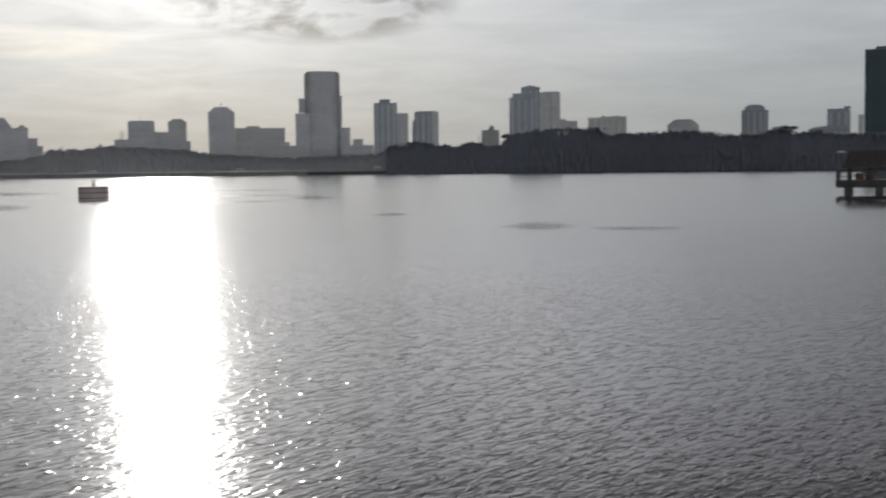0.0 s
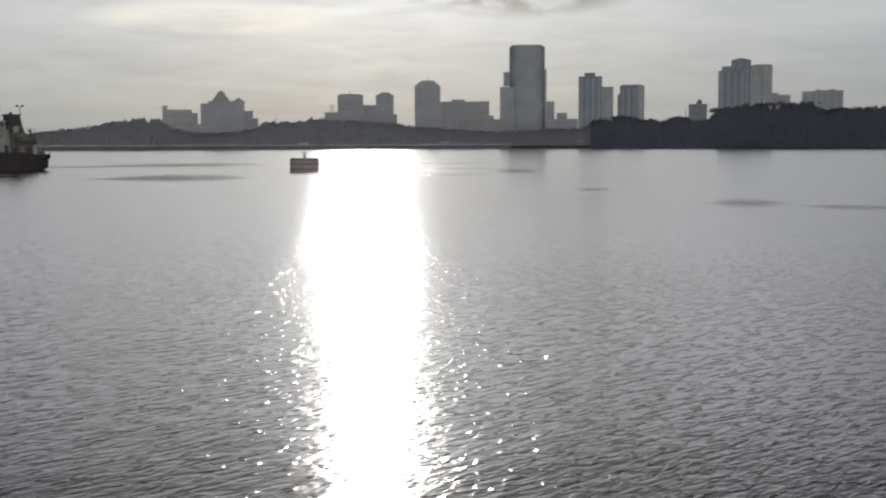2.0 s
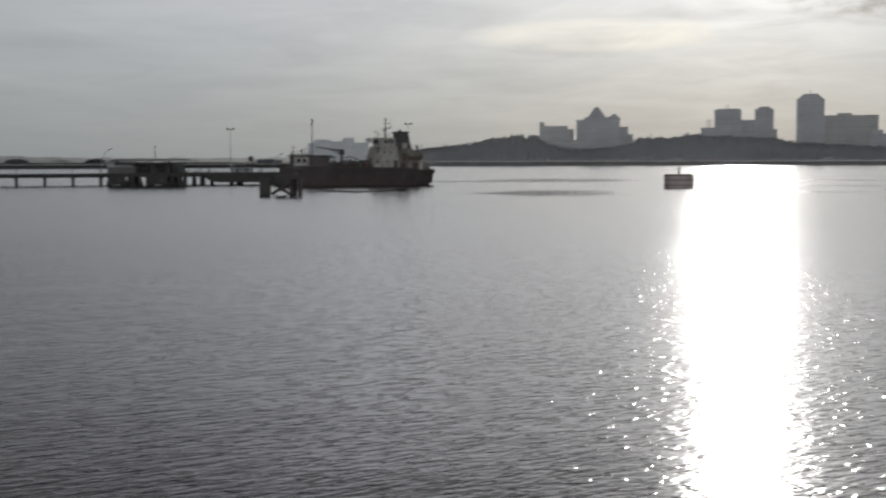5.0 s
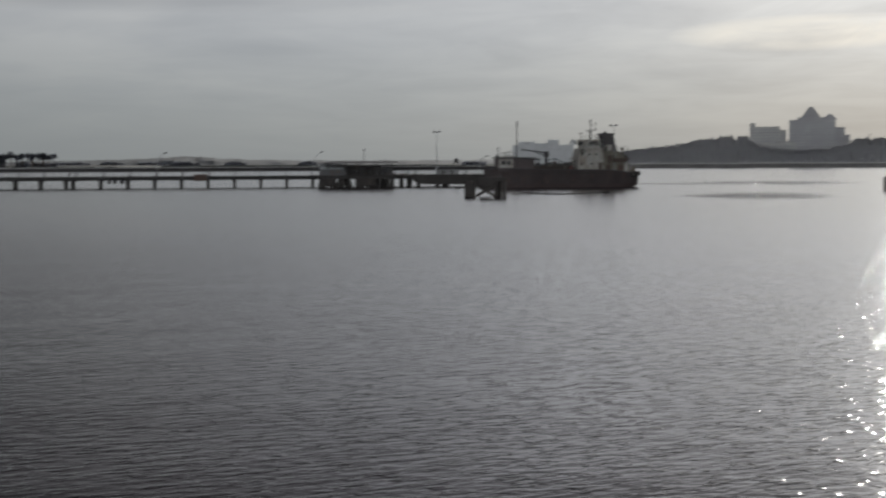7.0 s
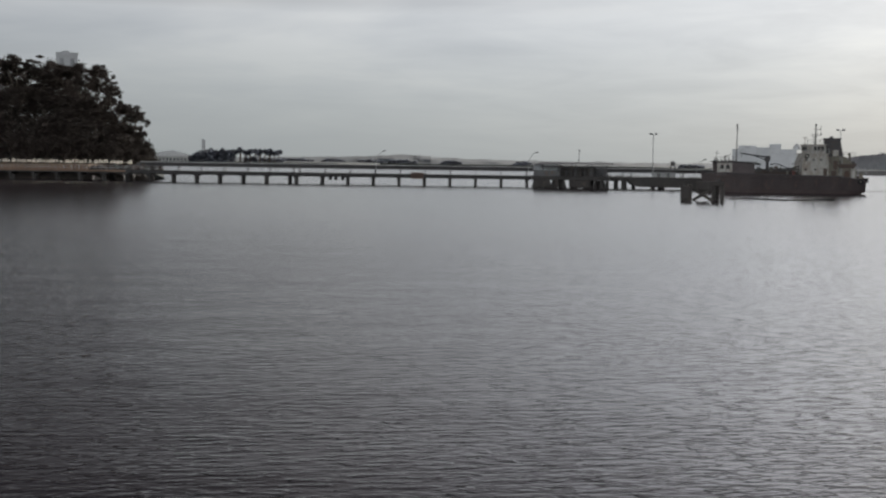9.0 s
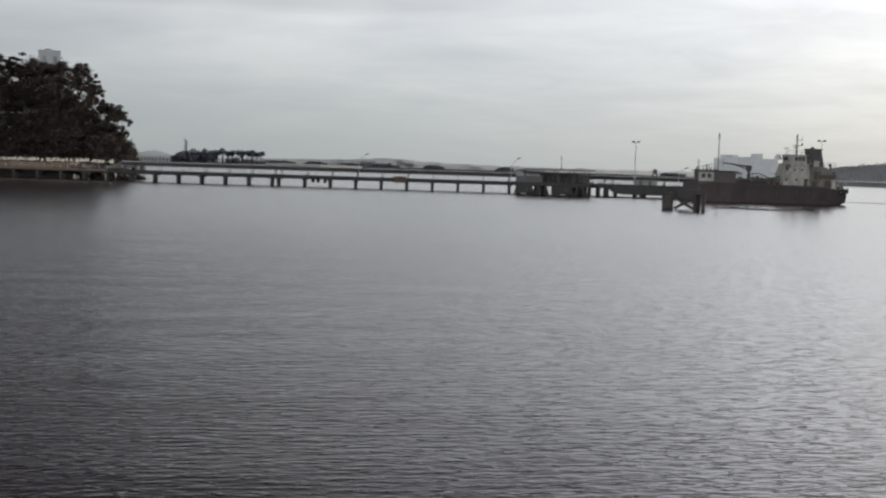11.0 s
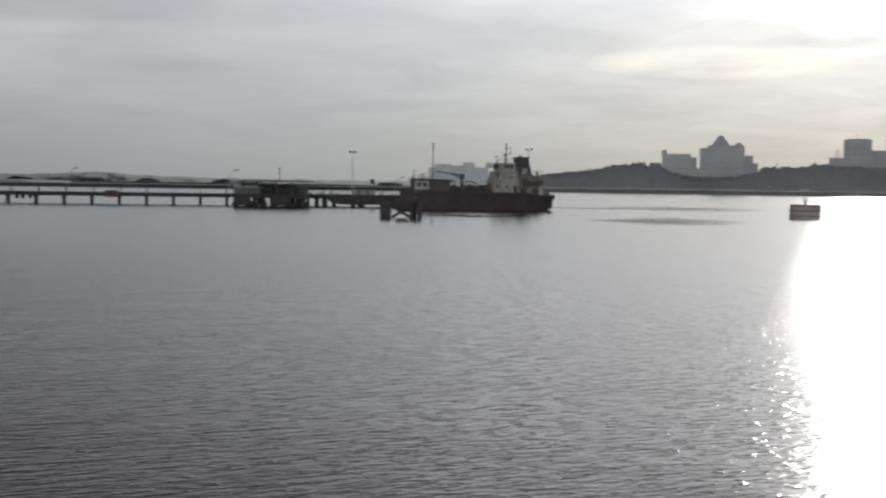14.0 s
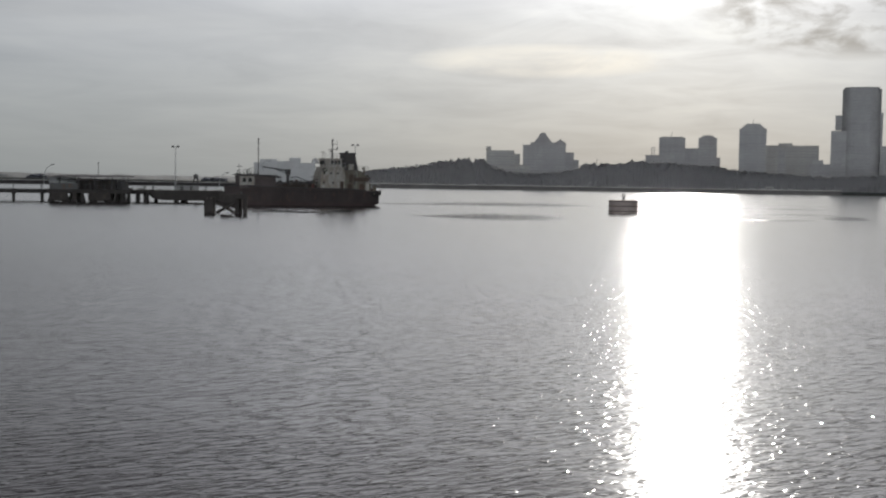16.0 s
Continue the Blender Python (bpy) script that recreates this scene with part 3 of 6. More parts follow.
# ---- the skyline ----
SKYLINE = [
    ("apartment_block", -21.85, 1480, 0, "wall_pale", "band", "pale grey apartment block with corner turret", [
        ('box', -20.6, 13.5, 0, 22, 0, 46.9),
        ('box', -20.6, -14.7, 0, 9, 47.0, 51.6),
        ('box', 13.5, 20.7, 2, 18, 0, 42.9),
    ]),
    ("domed_hotel", -19.61, 1460, 0, "wall_grey", "band", "grey domed hotel block with stepped gabled roofline", [
        ('box', -33.4, 17.8, 0, 22, 0, 53.6),
        ('box', -24.3, 5.9, 2, 20, 53.6, 56.9),
        ('peak', -19.7, 0.7, 2, 22, 56.9, 68.6),
        ('gable', 4.6, 17.8, 0, 18, 53.6, 60.9),
        ('box', 17.8, 27.8, 3, 20, 0, 44.9),
        ('box', 27.8, 33.7, 3, 20, 0, 36.2),
    ]),
    ("low_block", -21.49, 1380, 0, "wall_pale", "band", "pale low waterfront block before the hotel", [
        ('box', -22.0, 22.2, 0, 16, 0, 26.0),
        ('box', -1.2, 19.7, 2, 12, 25.9, 28.4),
    ]),
    ("office_block", -13.49, 1500, 0, "wall_grey", "band", "grey twin office blocks joined by lower wing", [
        ('box', -28.5, 2.8, 0, 22, 0, 65.6),
        ('box', -25.7, 0.0, 3, 19, 65.6, 67.0),
        ('box', 2.8, 18.8, 4, 20, 0, 53.0),
        ('box', 18.8, 40.5, 0, 20, 0, 65.4),
        ('chamfer', 20.2, 39.1, 1, 19, 65.4, 68.8),
        ('box', 40.5, 44.7, 2, 18, 0, 41.7),
        ('box', -44.5, -28.5, 0, 16, 0, 44.2),
        ('frame', -37.6, -33.4, 4, 7, 44.2, 53.9),
        ('mast', -13.9, -13.4, 10, 10.5, 67.0, 73.2),
    ]),
    ("round_top_tower", -10.35, 1450, 0, "wall_dark", "band", "dark grey tower with chamfered crown and antenna", [
        ('box', -15.3, 15.3, 0, 22, 0, 74.5),
        ('chamfer', -13.9, 13.9, 1, 21, 74.5, 80.6),
        ('mast', -0.3, 0.2, 10, 10.5, 80.6, 86.6),
    ]),
    ("slab_block", -8.59, 1520, 0, "wall_pale", "band", "long pale grey slab apartment block", [
        ('box', -30.6, 30.6, 0, 22, 0, 57.8),
        ('box', -16.4, 0.0, 3, 17, 57.8, 60.7),
    ]),
    ("stair_block", -8.07, 1440, 0, "wall_dark", "band", "dark grey narrow slab with low annex", [
        ('box', -28.6, -20.6, 0, 10, 0, 50.4),
        ('box', 6.4, 28.6, 0, 14, 0, 34.0),
        ('box', 9.1, 21.2, 2, 10, 34.0, 38.7),
    ]),
    ("round_tower", -5.65, 1480, 0, "wall_dark", "band", "tall dark grey rounded tower with stepped sides", [
        ('drum', -22.1, 21.4, 0, 44, 0, 122.8),
        ('drum', -20.1, 19.3, 2, 42, 122.8, 124.8),
        ('box', -29.0, -18.7, 12, 30, 75.9, 92.3),
        ('box', -33.2, -15.9, 2, 40, 0, 73.8),
        ('box', 15.2, 23.5, 12, 34, 0, 95.3),
        ('box', 21.4, 33.1, 6, 30, 0, 56.2),
    ]),
    ("annex_hall", -3.97, 1400, 0, "wall_grey", "band", "low grey hall with raised stair head", [
        ('box', -16.9, 16.9, 0, 20, 0, 33.2),
        ('box', -7.2, 4.6, 4, 16, 33.2, 40.3),
    ]),
    ("twin_tower", -2.44, 1500, 0, "wall_blue", "bay", "blue-grey apartment tower with lower shoulder", [
        ('box', -21.2, 7.3, 0, 22, 0, 86.8),
        ('box', -14.2, -1.0, 4, 18, 86.8, 91.6),
        ('box', 7.3, 21.1, 3, 21, 0, 74.1, "wall_grey"),
    ]),
    ("flat_tower", -0.82, 1500, 0, "wall_blue", "bay", "blue-grey flat-topped apartment tower", [
        ('box', -13.5, 8.2, 0, 22, 0, 75.0),
        ('box', 8.2, 16.2, 0.4, 22, 0, 75.0, "wall_pale"),
        ('box', -11.4, 13.4, 1, 19, 75.0, 76.4),
        ('box', -16.2, -13.5, 2, 18, 0, 64.9),
    ]),
    ("small_dome_block", 2.15, 1500, 0, "wall_grey", "band", "small grey domed block beside a thin spire", [
        ('box', -8.5, 13.2, 0, 16, 0, 52.0),
        ('dome', 0.3, 7.8, 2, 12, 51.9, 58.1),
        ('cone', -13.2, -10.5, 4, 8, 0, 48.0),
    ]),
    ("stepped_tower", 4.35, 1420, 0, "wall_blue", "bay", "large blue-grey stepped apartment tower with gabled top", [
        ('box', -29.8, 0.6, 0, 26, 0, 86.9),
        ('box', -26.0, 0.6, 2, 24, 86.9, 92.0),
        ('box', -15.8, 5.7, 3, 26, 0, 97.6),
        ('gable', -15.8, 5.7, 3, 26, 97.6, 101.4),
        ('box', 0.6, 29.5, 5, 30, 0, 92.7, "wall_pale"),
        ('box', 10.1, 27.7, 8, 20, 92.6, 93.8),
    ]),
    ("block_pair", 5.94, 1520, 0, "wall_pale", "band", "pale pair of mid-rise apartment blocks", [
        ('box', -10.7, -3.3, 0, 14, 0, 64.9),
        ('box', -3.3, 10.6, 2, 16, 0, 62.7, "wall_grey"),
    ]),
    ("apartment_block", 7.74, 1480, 0, "wall_pale", "bay", "pale grey apartment slab with lift heads", [
        ('box', -23.1, -5.7, 0, 14, 0, 64.6),
        ('box', -8.3, 7.0, 2, 18, 0, 65.7),
        ('box', 7.0, 22.9, 0, 18, 0, 65.4),
        ('box', -7.7, -2.6, 4, 9, 65.8, 67.1),
        ('box', 5.7, 14.6, 4, 9, 65.5, 66.8),
    ]),
    ("mansion_block", 11.22, 1480, 0, "wall_grey", "band", "grey block with sloping mansard roof", [
        ('box', -18.7, 18.6, 0, 20, 0, 54.2),
        ('chamfer', -18.0, 18.0, 1, 19, 54.2, 61.0),
    ]),
    ("corner_tower", 14.45, 1450, 0, "wall_blue", "bay", "blue-grey tower with recessed corners", [
        ('box', -15.0, 14.9, 3, 18, 0, 68.7),
        ('box', -11.8, 11.1, 2, 18, 68.7, 71.9),
        ('chamfer', -11.8, 11.1, 2, 18, 71.9, 75.2),
        ('box', -11.2, 9.8, 0, 20, 0, 68.7),
    ]),
    ("apartment_block", 15.64, 1500, 0, "wall_pale", "band", "pale mid-rise block behind trees", [
        ('box', -10.4, 10.4, 0, 16, 0, 50.6),
    ]),
    ("arched_hall", 17.76, 1480, 0, "wall_blue", "bay", "blue-grey stepped block behind an arched hall", [
        ('box', -18.0, 21.6, 0, 24, 0, 45.6),
        ('arch', -21.8, 21.6, 0, 24, 45.6, 50.9),
        ('box', -4.1, 21.6, 14, 34, 0, 68.3),
        ('box', -4.1, 19.7, 15, 33, 68.4, 70.3),
        ('box', 14.7, 21.6, 14, 30, 70.0, 72.7),
    ]),
    ("thin_tower", 19.04, 1520, 0, "wall_pale", "bay", "pale thin tower beyond the woods", [
        ('box', -2.9, 2.9, 0, 14, 0, 63.4),
    ]),
    ("glass_tower", 20.00, 1235, 0, "glass_teal", "glass", "tall dark teal glass-clad tower with roof frame", [
        ('box', -17.7, 17.5, 0, 24, 0.0, 114.5),
        ('box', -8.0, 14.5, 3, 20, 116.6, 117.4),
        ('box', -2.8, -1.8, 6, 8, 114.5, 117.2),
        ('box', 7.0, 8.0, 6, 8, 114.1, 116.8),
    ]),
    ("white_block", -32.04, 1700, 0, "wall_white", "plain", "white stepped waterfront block on distant shore", [
        ('box', -45.7, -35.0, 0, 20, 0, 30.5),
        ('box', -37.3, -13.7, 2, 30, 0, 35.2),
        ('box', -13.7, 3.0, 0, 30, 0, 32.9),
        ('box', 3.0, 18.9, 2, 30, 0, 37.6),
        ('box', 18.9, 39.2, 0, 30, 0, 30.7),
        ('dome', 33.9, 45.1, 2, 20, 30.7, 38.4),
    ]),
    ("chimney", -58.21, 1900, 0, "wall_dark", "plain", "thin dark twin chimney stack", [
        ('box', -2.5, -0.4, 0, 3, 0, 37.9),
        ('box', 0.0, 2.5, 0, 4, 0, 36.2),
    ]),
    ("roof_block", -64.25, 520, 0, "wall_white", "bay", "white block rising behind the wooded hill", [
        ('box', -4.2, 4.2, 0, 14, 0, 48.2),
        ('box', -1.9, 0.8, 2, 8, 48.2, 49.2),
    ]),
]
PART_NAMES = {"box": "block", "dome": "dome", "peak": "peaked_roof", "gable": "gable_roof", "chamfer": "mansard_roof", "frame": "tank_frame", "mast": "antenna", "drum": "tower_shaft", "cone": "spire", "arch": "arched_roof"}


def body(tag, x0, x1, y0, y1, z0, z1):
    bm = bmesh.new()
    cx, cy = (x0 + x1) / 2, (y0 + y1) / 2
    if tag == "box":
        box(bm, x0, x1, y0, y1, z0, z1)
        if z1 - z0 > 6 and x1 - x0 > 4:
            box(bm, x0 - 0.15, x1 + 0.15, y0 - 0.15, y1 + 0.15, z1 - 1.1, z1 + 0.25)
    elif tag == "dome":
        m = Matrix.LocRotScale((cx, cy, z0), None, ((x1 - x0) / 2, (y1 - y0) / 2, z1 - z0))
        bmesh.ops.create_uvsphere(bm, u_segments=20, v_segments=12, radius=1.0, matrix=m)
        bmesh.ops.delete(bm, geom=[v for v in bm.verts if v.co.z < z0 - 0.5], context="VERTS")
        rod(bm, (cx, cy, z1 - 0.3), (cx, cy, z1 + 1.2), 0.5, 0.2, 6)
    elif tag == "peak":
        h, w = z1 - z0, (x1 - x0) / 2
        prism(bm, [(x0, z0), (x1, z0), (cx + w * 0.86, z0 + h * 0.22), (cx + w * 0.5, z0 + h * 0.62), (cx + w * 0.34, z0 + h * 0.88), (cx + w * 0.12, z1), (cx - w * 0.12, z1), (cx - w * 0.34, z0 + h * 0.88), (cx - w * 0.5, z0 + h * 0.62), (cx - w * 0.86, z0 + h * 0.22)], y0, y1)
    elif tag == "gable":
        prism(bm, [(x0 - 0.4, z0), (x1 + 0.4, z0), (x1 + 0.4, z0 + (z1 - z0) * 0.3), (cx, z1), (x0 - 0.4, z0 + (z1 - z0) * 0.3)], y0 - 0.3, y1)
    elif tag == "chamfer":
        d = (x1 - x0) * 0.24
        prism(bm, [(x0, z0), (x1, z0), (x1 - d * 0.4, z0 + (z1 - z0) * 0.45), (x1 - d, z1), (x0 + d, z1), (x0 + d * 0.4, z0 + (z1 - z0) * 0.45)], y0, y1)
    elif tag == "arch":
        steps = [(x0 + (x1 - x0) * k / 14, z0 + (z1 - z0) * math.sin(math.pi * min(1, 0.12 + 0.5 * k / 14))) for k in range(15)]
        prism(bm, [(x0, z0)] + steps + [(x1, z0)], y0 - 0.6, y1)
    elif tag == "drum":
        n = 28
        ring_pts = []
        for k in range(n):
            a = 2 * math.pi * k / n
            c, s = math.cos(a), math.sin(a)
            ring_pts.append((cx + (x1 - x0) / 2 * math.copysign(abs(c) ** 0.55, c), cy + (y1 - y0) / 2 * math.copysign(abs(s) ** 0.75, s)))
        lo = [bm.verts.new((x, y, z0)) for x, y in ring_pts]
        hi = [bm.verts.new((x, y, z1)) for x, y in ring_pts]
        bm.faces.new(hi)
        bm.faces.new(lo[::-1])
        for k in range(n):
            bm.faces.new((lo[k], lo[(k + 1) % n], hi[(k + 1) % n], hi[k]))
    elif tag == "cone":
        rod(bm, (cx, cy, z0), (cx, cy, z1), (x1 - x0) / 2, 0.25, 8)
    elif tag == "mast":
        rod(bm, (cx, cy, z0), (cx, cy, z1), 0.35, 0.15, 6)
        rod(bm, (cx - 0.9, cy, z0 + (z1 - z0) * 0.7), (cx + 0.9, cy, z0 + (z1 - z0) * 0.7), 0.12, seg=5)
    elif tag == "frame":
        for x in (x0 + 0.3, x1 - 0.3):
            for y in (y0 + 0.3, y1 - 0.3):
                box(bm, x - 0.3, x + 0.3, y - 0.3, y + 0.3, z0, z1)
        for f in (0.3, 0.62, 0.97):
            z = z0 + (z1 - z0) * f
            box(bm, x0, x1, y0, y1, z - 0.35, z + 0.35)
    return bm


def skyline():
    for name, az, dist, yaw, mat, style, label, parts in SKYLINE:
        p = place(az, dist)
        house = thing(name, (p.x, p.y, 0), -az + yaw, label, "building", "buildings of the far shore")
        for tag, x0, x1, y0, y1, z0, z1, *own in parts:
            b = part(PART_NAMES[tag], body(tag, x0, x1, y0, y1, z0, z1), "roof" if tag == "mast" else own[0] if own else mat, house)
            if tag not in ("box", "drum") or z1 - z0 < 12 or x1 - x0 < 6 or style == "plain":
                continue
            front = y0 - 0.1
            if style == "band":
                inset = 0.7 if tag == "box" else (x1 - x0) * 0.24
                bm = bmesh.new()
                box(bm, x0 + inset, x1 - inset, front, y0 + 0.3, -0.6, 0.6)
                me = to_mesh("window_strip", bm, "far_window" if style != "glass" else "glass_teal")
                z = z1 - 3.6
                while z > max(z0, 16) + 1.5:
                    hang("window_strip", me, b, (0, 0, z))
                    z -= 3.4
            else:
                n = max(2, int((x1 - x0) / (6.5 if style == "bay" else 3.4)))
                w = (x1 - x0) / n
                bm = bmesh.new()
                box(bm, -w * 0.2, w * 0.2, front, y0 + 0.3, max(z0 + 1, 14), z1 - 2.2)
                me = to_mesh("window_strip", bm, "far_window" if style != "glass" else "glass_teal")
                for k in range(n):
                    hang("window_strip", me, b, (x0 + (k + 0.5) * w, 0, 0))


skyline()


# ---- the wooded hill and its trees ----
HILL_AZ = [(-84, 0.9), (-68, 1.0), (-65, 1.0), (-63, 0.8), (-61.6, 0.45), (-60.4, 0.12), (-59.8, 0.0)]


def hill_shore(az):
    """The foot of the hill: behind the landing, along the jetty's line."""
    return 298 / math.cos(radians(az + 45)) + 27


def hill_height(az, back):
    side = between(HILL_AZ, az)
    return 3.0 * min(1, side * 4) + side * between([(0, 0), (17, 2.0), (42, 7), (82, 10), (300, 12)], back)


def wooded_hill():
    verts, faces = [], []
    azs, rows = np.arange(-84, -59.7, 0.4), [-3, 0, 7, 17, 32, 52, 82, 142, 300]
    for a in azs:
        for k, d in enumerate(rows):
            z = -1.0 if k == 0 else hill_height(a, d) + (0.5 * noise.noise(Vector((a * 2, d * 0.05, 0))) if k > 1 else 0)
            verts.append(place(a, hill_shore(a) + d + (2 * noise.noise(Vector((a, 0, 5))) if k < 3 else 0), z))
    m = len(rows)
    for i in range(len(azs) - 1):
        for k in range(m - 1):
            p = i * m + k
            faces.append((p, p + m, p + m + 1, p + 1))
    ob = new("hillside", soup("hillside", verts, faces, "land"))
    tagged(ob, "steep earthy hillside under dark trees by the water", "hill", kind="structure")


def tree(seed, height, spread, label):
    """A broad tree: tapered trunk, forking limbs and an uneven crown of small leaf scraps."""
    rng = np.random.default_rng(seed)
    ob = thing("tree", (0, 0, 0), 0, label, "tree", "trees on the hill")
    bm = bmesh.new()
    bend = Vector((rng.normal() * 0.5, rng.normal() * 0.5, height * 0.5))
    rod(bm, (0, 0, -1.0), bend * 0.55, height * 0.022, height * 0.017, 9)
    rod(bm, bend * 0.54, bend, height * 0.017, height * 0.012, 8)
    tips = []
    for k in range(11):
        a = 2 * math.pi * (k + rng.uniform(0, 0.6)) / 11
        start = bend * rng.uniform(0.55, 1.0)
        reach = spread * rng.uniform(0.35, 0.85)
        tip = Vector((math.cos(a) * reach, math.sin(a) * reach, height * rng.uniform(0.45, 0.92)))
        mid = start.lerp(tip, 0.5) + Vector((0, 0, height * 0.03))
        rod(bm, start, mid, height * 0.008, height * 0.005, 6)
        rod(bm, mid, tip, height * 0.005, height * 0.002, 5)
        tips.append(tip)
    tips.append(Vector((bend.x * 1.3, bend.y * 1.3, height * 0.9)))
    part("trunk", bm, "bark", ob)
    lobes, radii = [], []
    for t in tips:
        for k in range(6):
            r = spread * rng.uniform(0.09, 0.26)
            lobes.append(np.array(t) + rng.normal(size=3) * spread * [0.19, 0.19, 0.13])
            radii.append([r * rng.uniform(0.7, 1.4), r * rng.uniform(0.7, 1.4), r * rng.uniform(0.35, 0.75)])
    v, f = leaf_cloud(rng, lobes, radii, 27000, 0.21, True)
    crown = hang("crown", leaf_mesh("crown", v, f, "leaves"), ob)
    return ob


# bearing, distance behind the foot of the hill, height of the top above the water, which of the grown trees, and its breadth
HILL_TREES = [(-61.15, 14, 18.6, 1, 0.62), (-61.45, 20, 21.0, 0, 0.6), (-60.75, 8, 10.0, 2, 0.8), (-61.05, 9, 10.7, 3, 0.90), (-61.75, 18, 20.7, 1, 0.80), (-62.35, 24, 26.0, 2, 0.70), (-62.90, 31, 33.0, 0, 0.62), (-63.50, 36, 33.4, 3, 0.85), (-62.90, 14, 18.7, 2, 0.90), (-63.90, 18, 23.0, 0, 0.90),
              (-64.20, 44, 33.0, 1, 0.95), (-64.90, 48, 34.6, 2, 1.00), (-65.10, 23, 25.2, 3, 1.00), (-65.70, 44, 33.7, 0, 1.00), (-66.40, 40, 35.4, 1, 1.00), (-66.60, 21, 25.4, 2, 1.00), (-67.30, 46, 35.0, 3, 1.00),
              (-68.20, 38, 34.2, 2, 1.00), (-68.60, 23, 26.7, 0, 1.00), (-69.20, 44, 36.5, 1, 1.00), (-70.10, 36, 34.5, 2, 1.00), (-71.20, 44, 36.9, 0, 1.00), (-72.40, 38, 36.1, 1, 1.00), (-73.80, 42, 36.4, 2, 1.00),
              (-75.40, 40, 38.0, 3, 1.00), (-77.00, 40, 37.3, 0, 1.00)]


def hill_trees():
    kinds = [tree(11, 24, 8.0, "tall dark broadleaf tree with open ragged crown"), tree(12, 24, 7.0, "dark dense broadleaf tree on the hillside"),
             tree(13, 24, 8.5, "spreading dark broadleaf tree on the hillside"), tree(14, 24, 7.5, "dark leaning broadleaf tree above the shore")]
    first = {}
    rng = random.Random(4)
    for az, back, top, k, broad in HILL_TREES:
        base = hill_height(az, back) - 0.3
        z = (top - base) / (0.97 * 24)
        xy = z * broad
        m = Matrix.LocRotScale(place(az, hill_shore(az) + back, base), Euler((0, 0, rng.uniform(0, 6.3))), (xy, xy, z))
        if k in first:
            copy_thing(kinds[k], m)
        else:
            first[k] = m
    for k, m in first.items():
        kinds[k].matrix_basis = m


def undergrowth():
    rng = np.random.default_rng(21)
    lobes, radii = [], []
    for k in range(1300):
        a = rng.uniform(-80, -60.3)
        d = rng.uniform(4.5, 66)
        side = between(HILL_AZ, a)
        r = rng.uniform(1.8, 4.2) * (0.35 + 0.65 * side)
        lift = side * rng.uniform(0, 1) ** 1.3 * between([(0, 3), (16, 12), (66, 21)], d)
        lobes.append(np.array(place(a, hill_shore(a) + d, hill_height(a, d) + r * 0.5 + lift)))
        radii.append([r * 1.3, r * 1.3, r])
    v, f = leaf_cloud(rng, lobes, radii, 270000, 0.32, True)
    ob = new("undergrowth", leaf_mesh("undergrowth", v, f, "leaves"))
    tagged(ob, "dark tangled bushes covering the hillside", "bushes", kind="stuff")


wooded_hill()
hill_trees()
undergrowth()


# ---- the pipe jetty ----
JETTY = (-210.7, 210.7, 0)
BENTS = [10.3 - 6.35 * k for k in range(9)] + [-47.0, -48.6] + [-48.6 - 5.85 * k for k in range(1, 22)]
BENTS_EAST = [34.5, 36.6, 43.0, 49.5, 56.0]


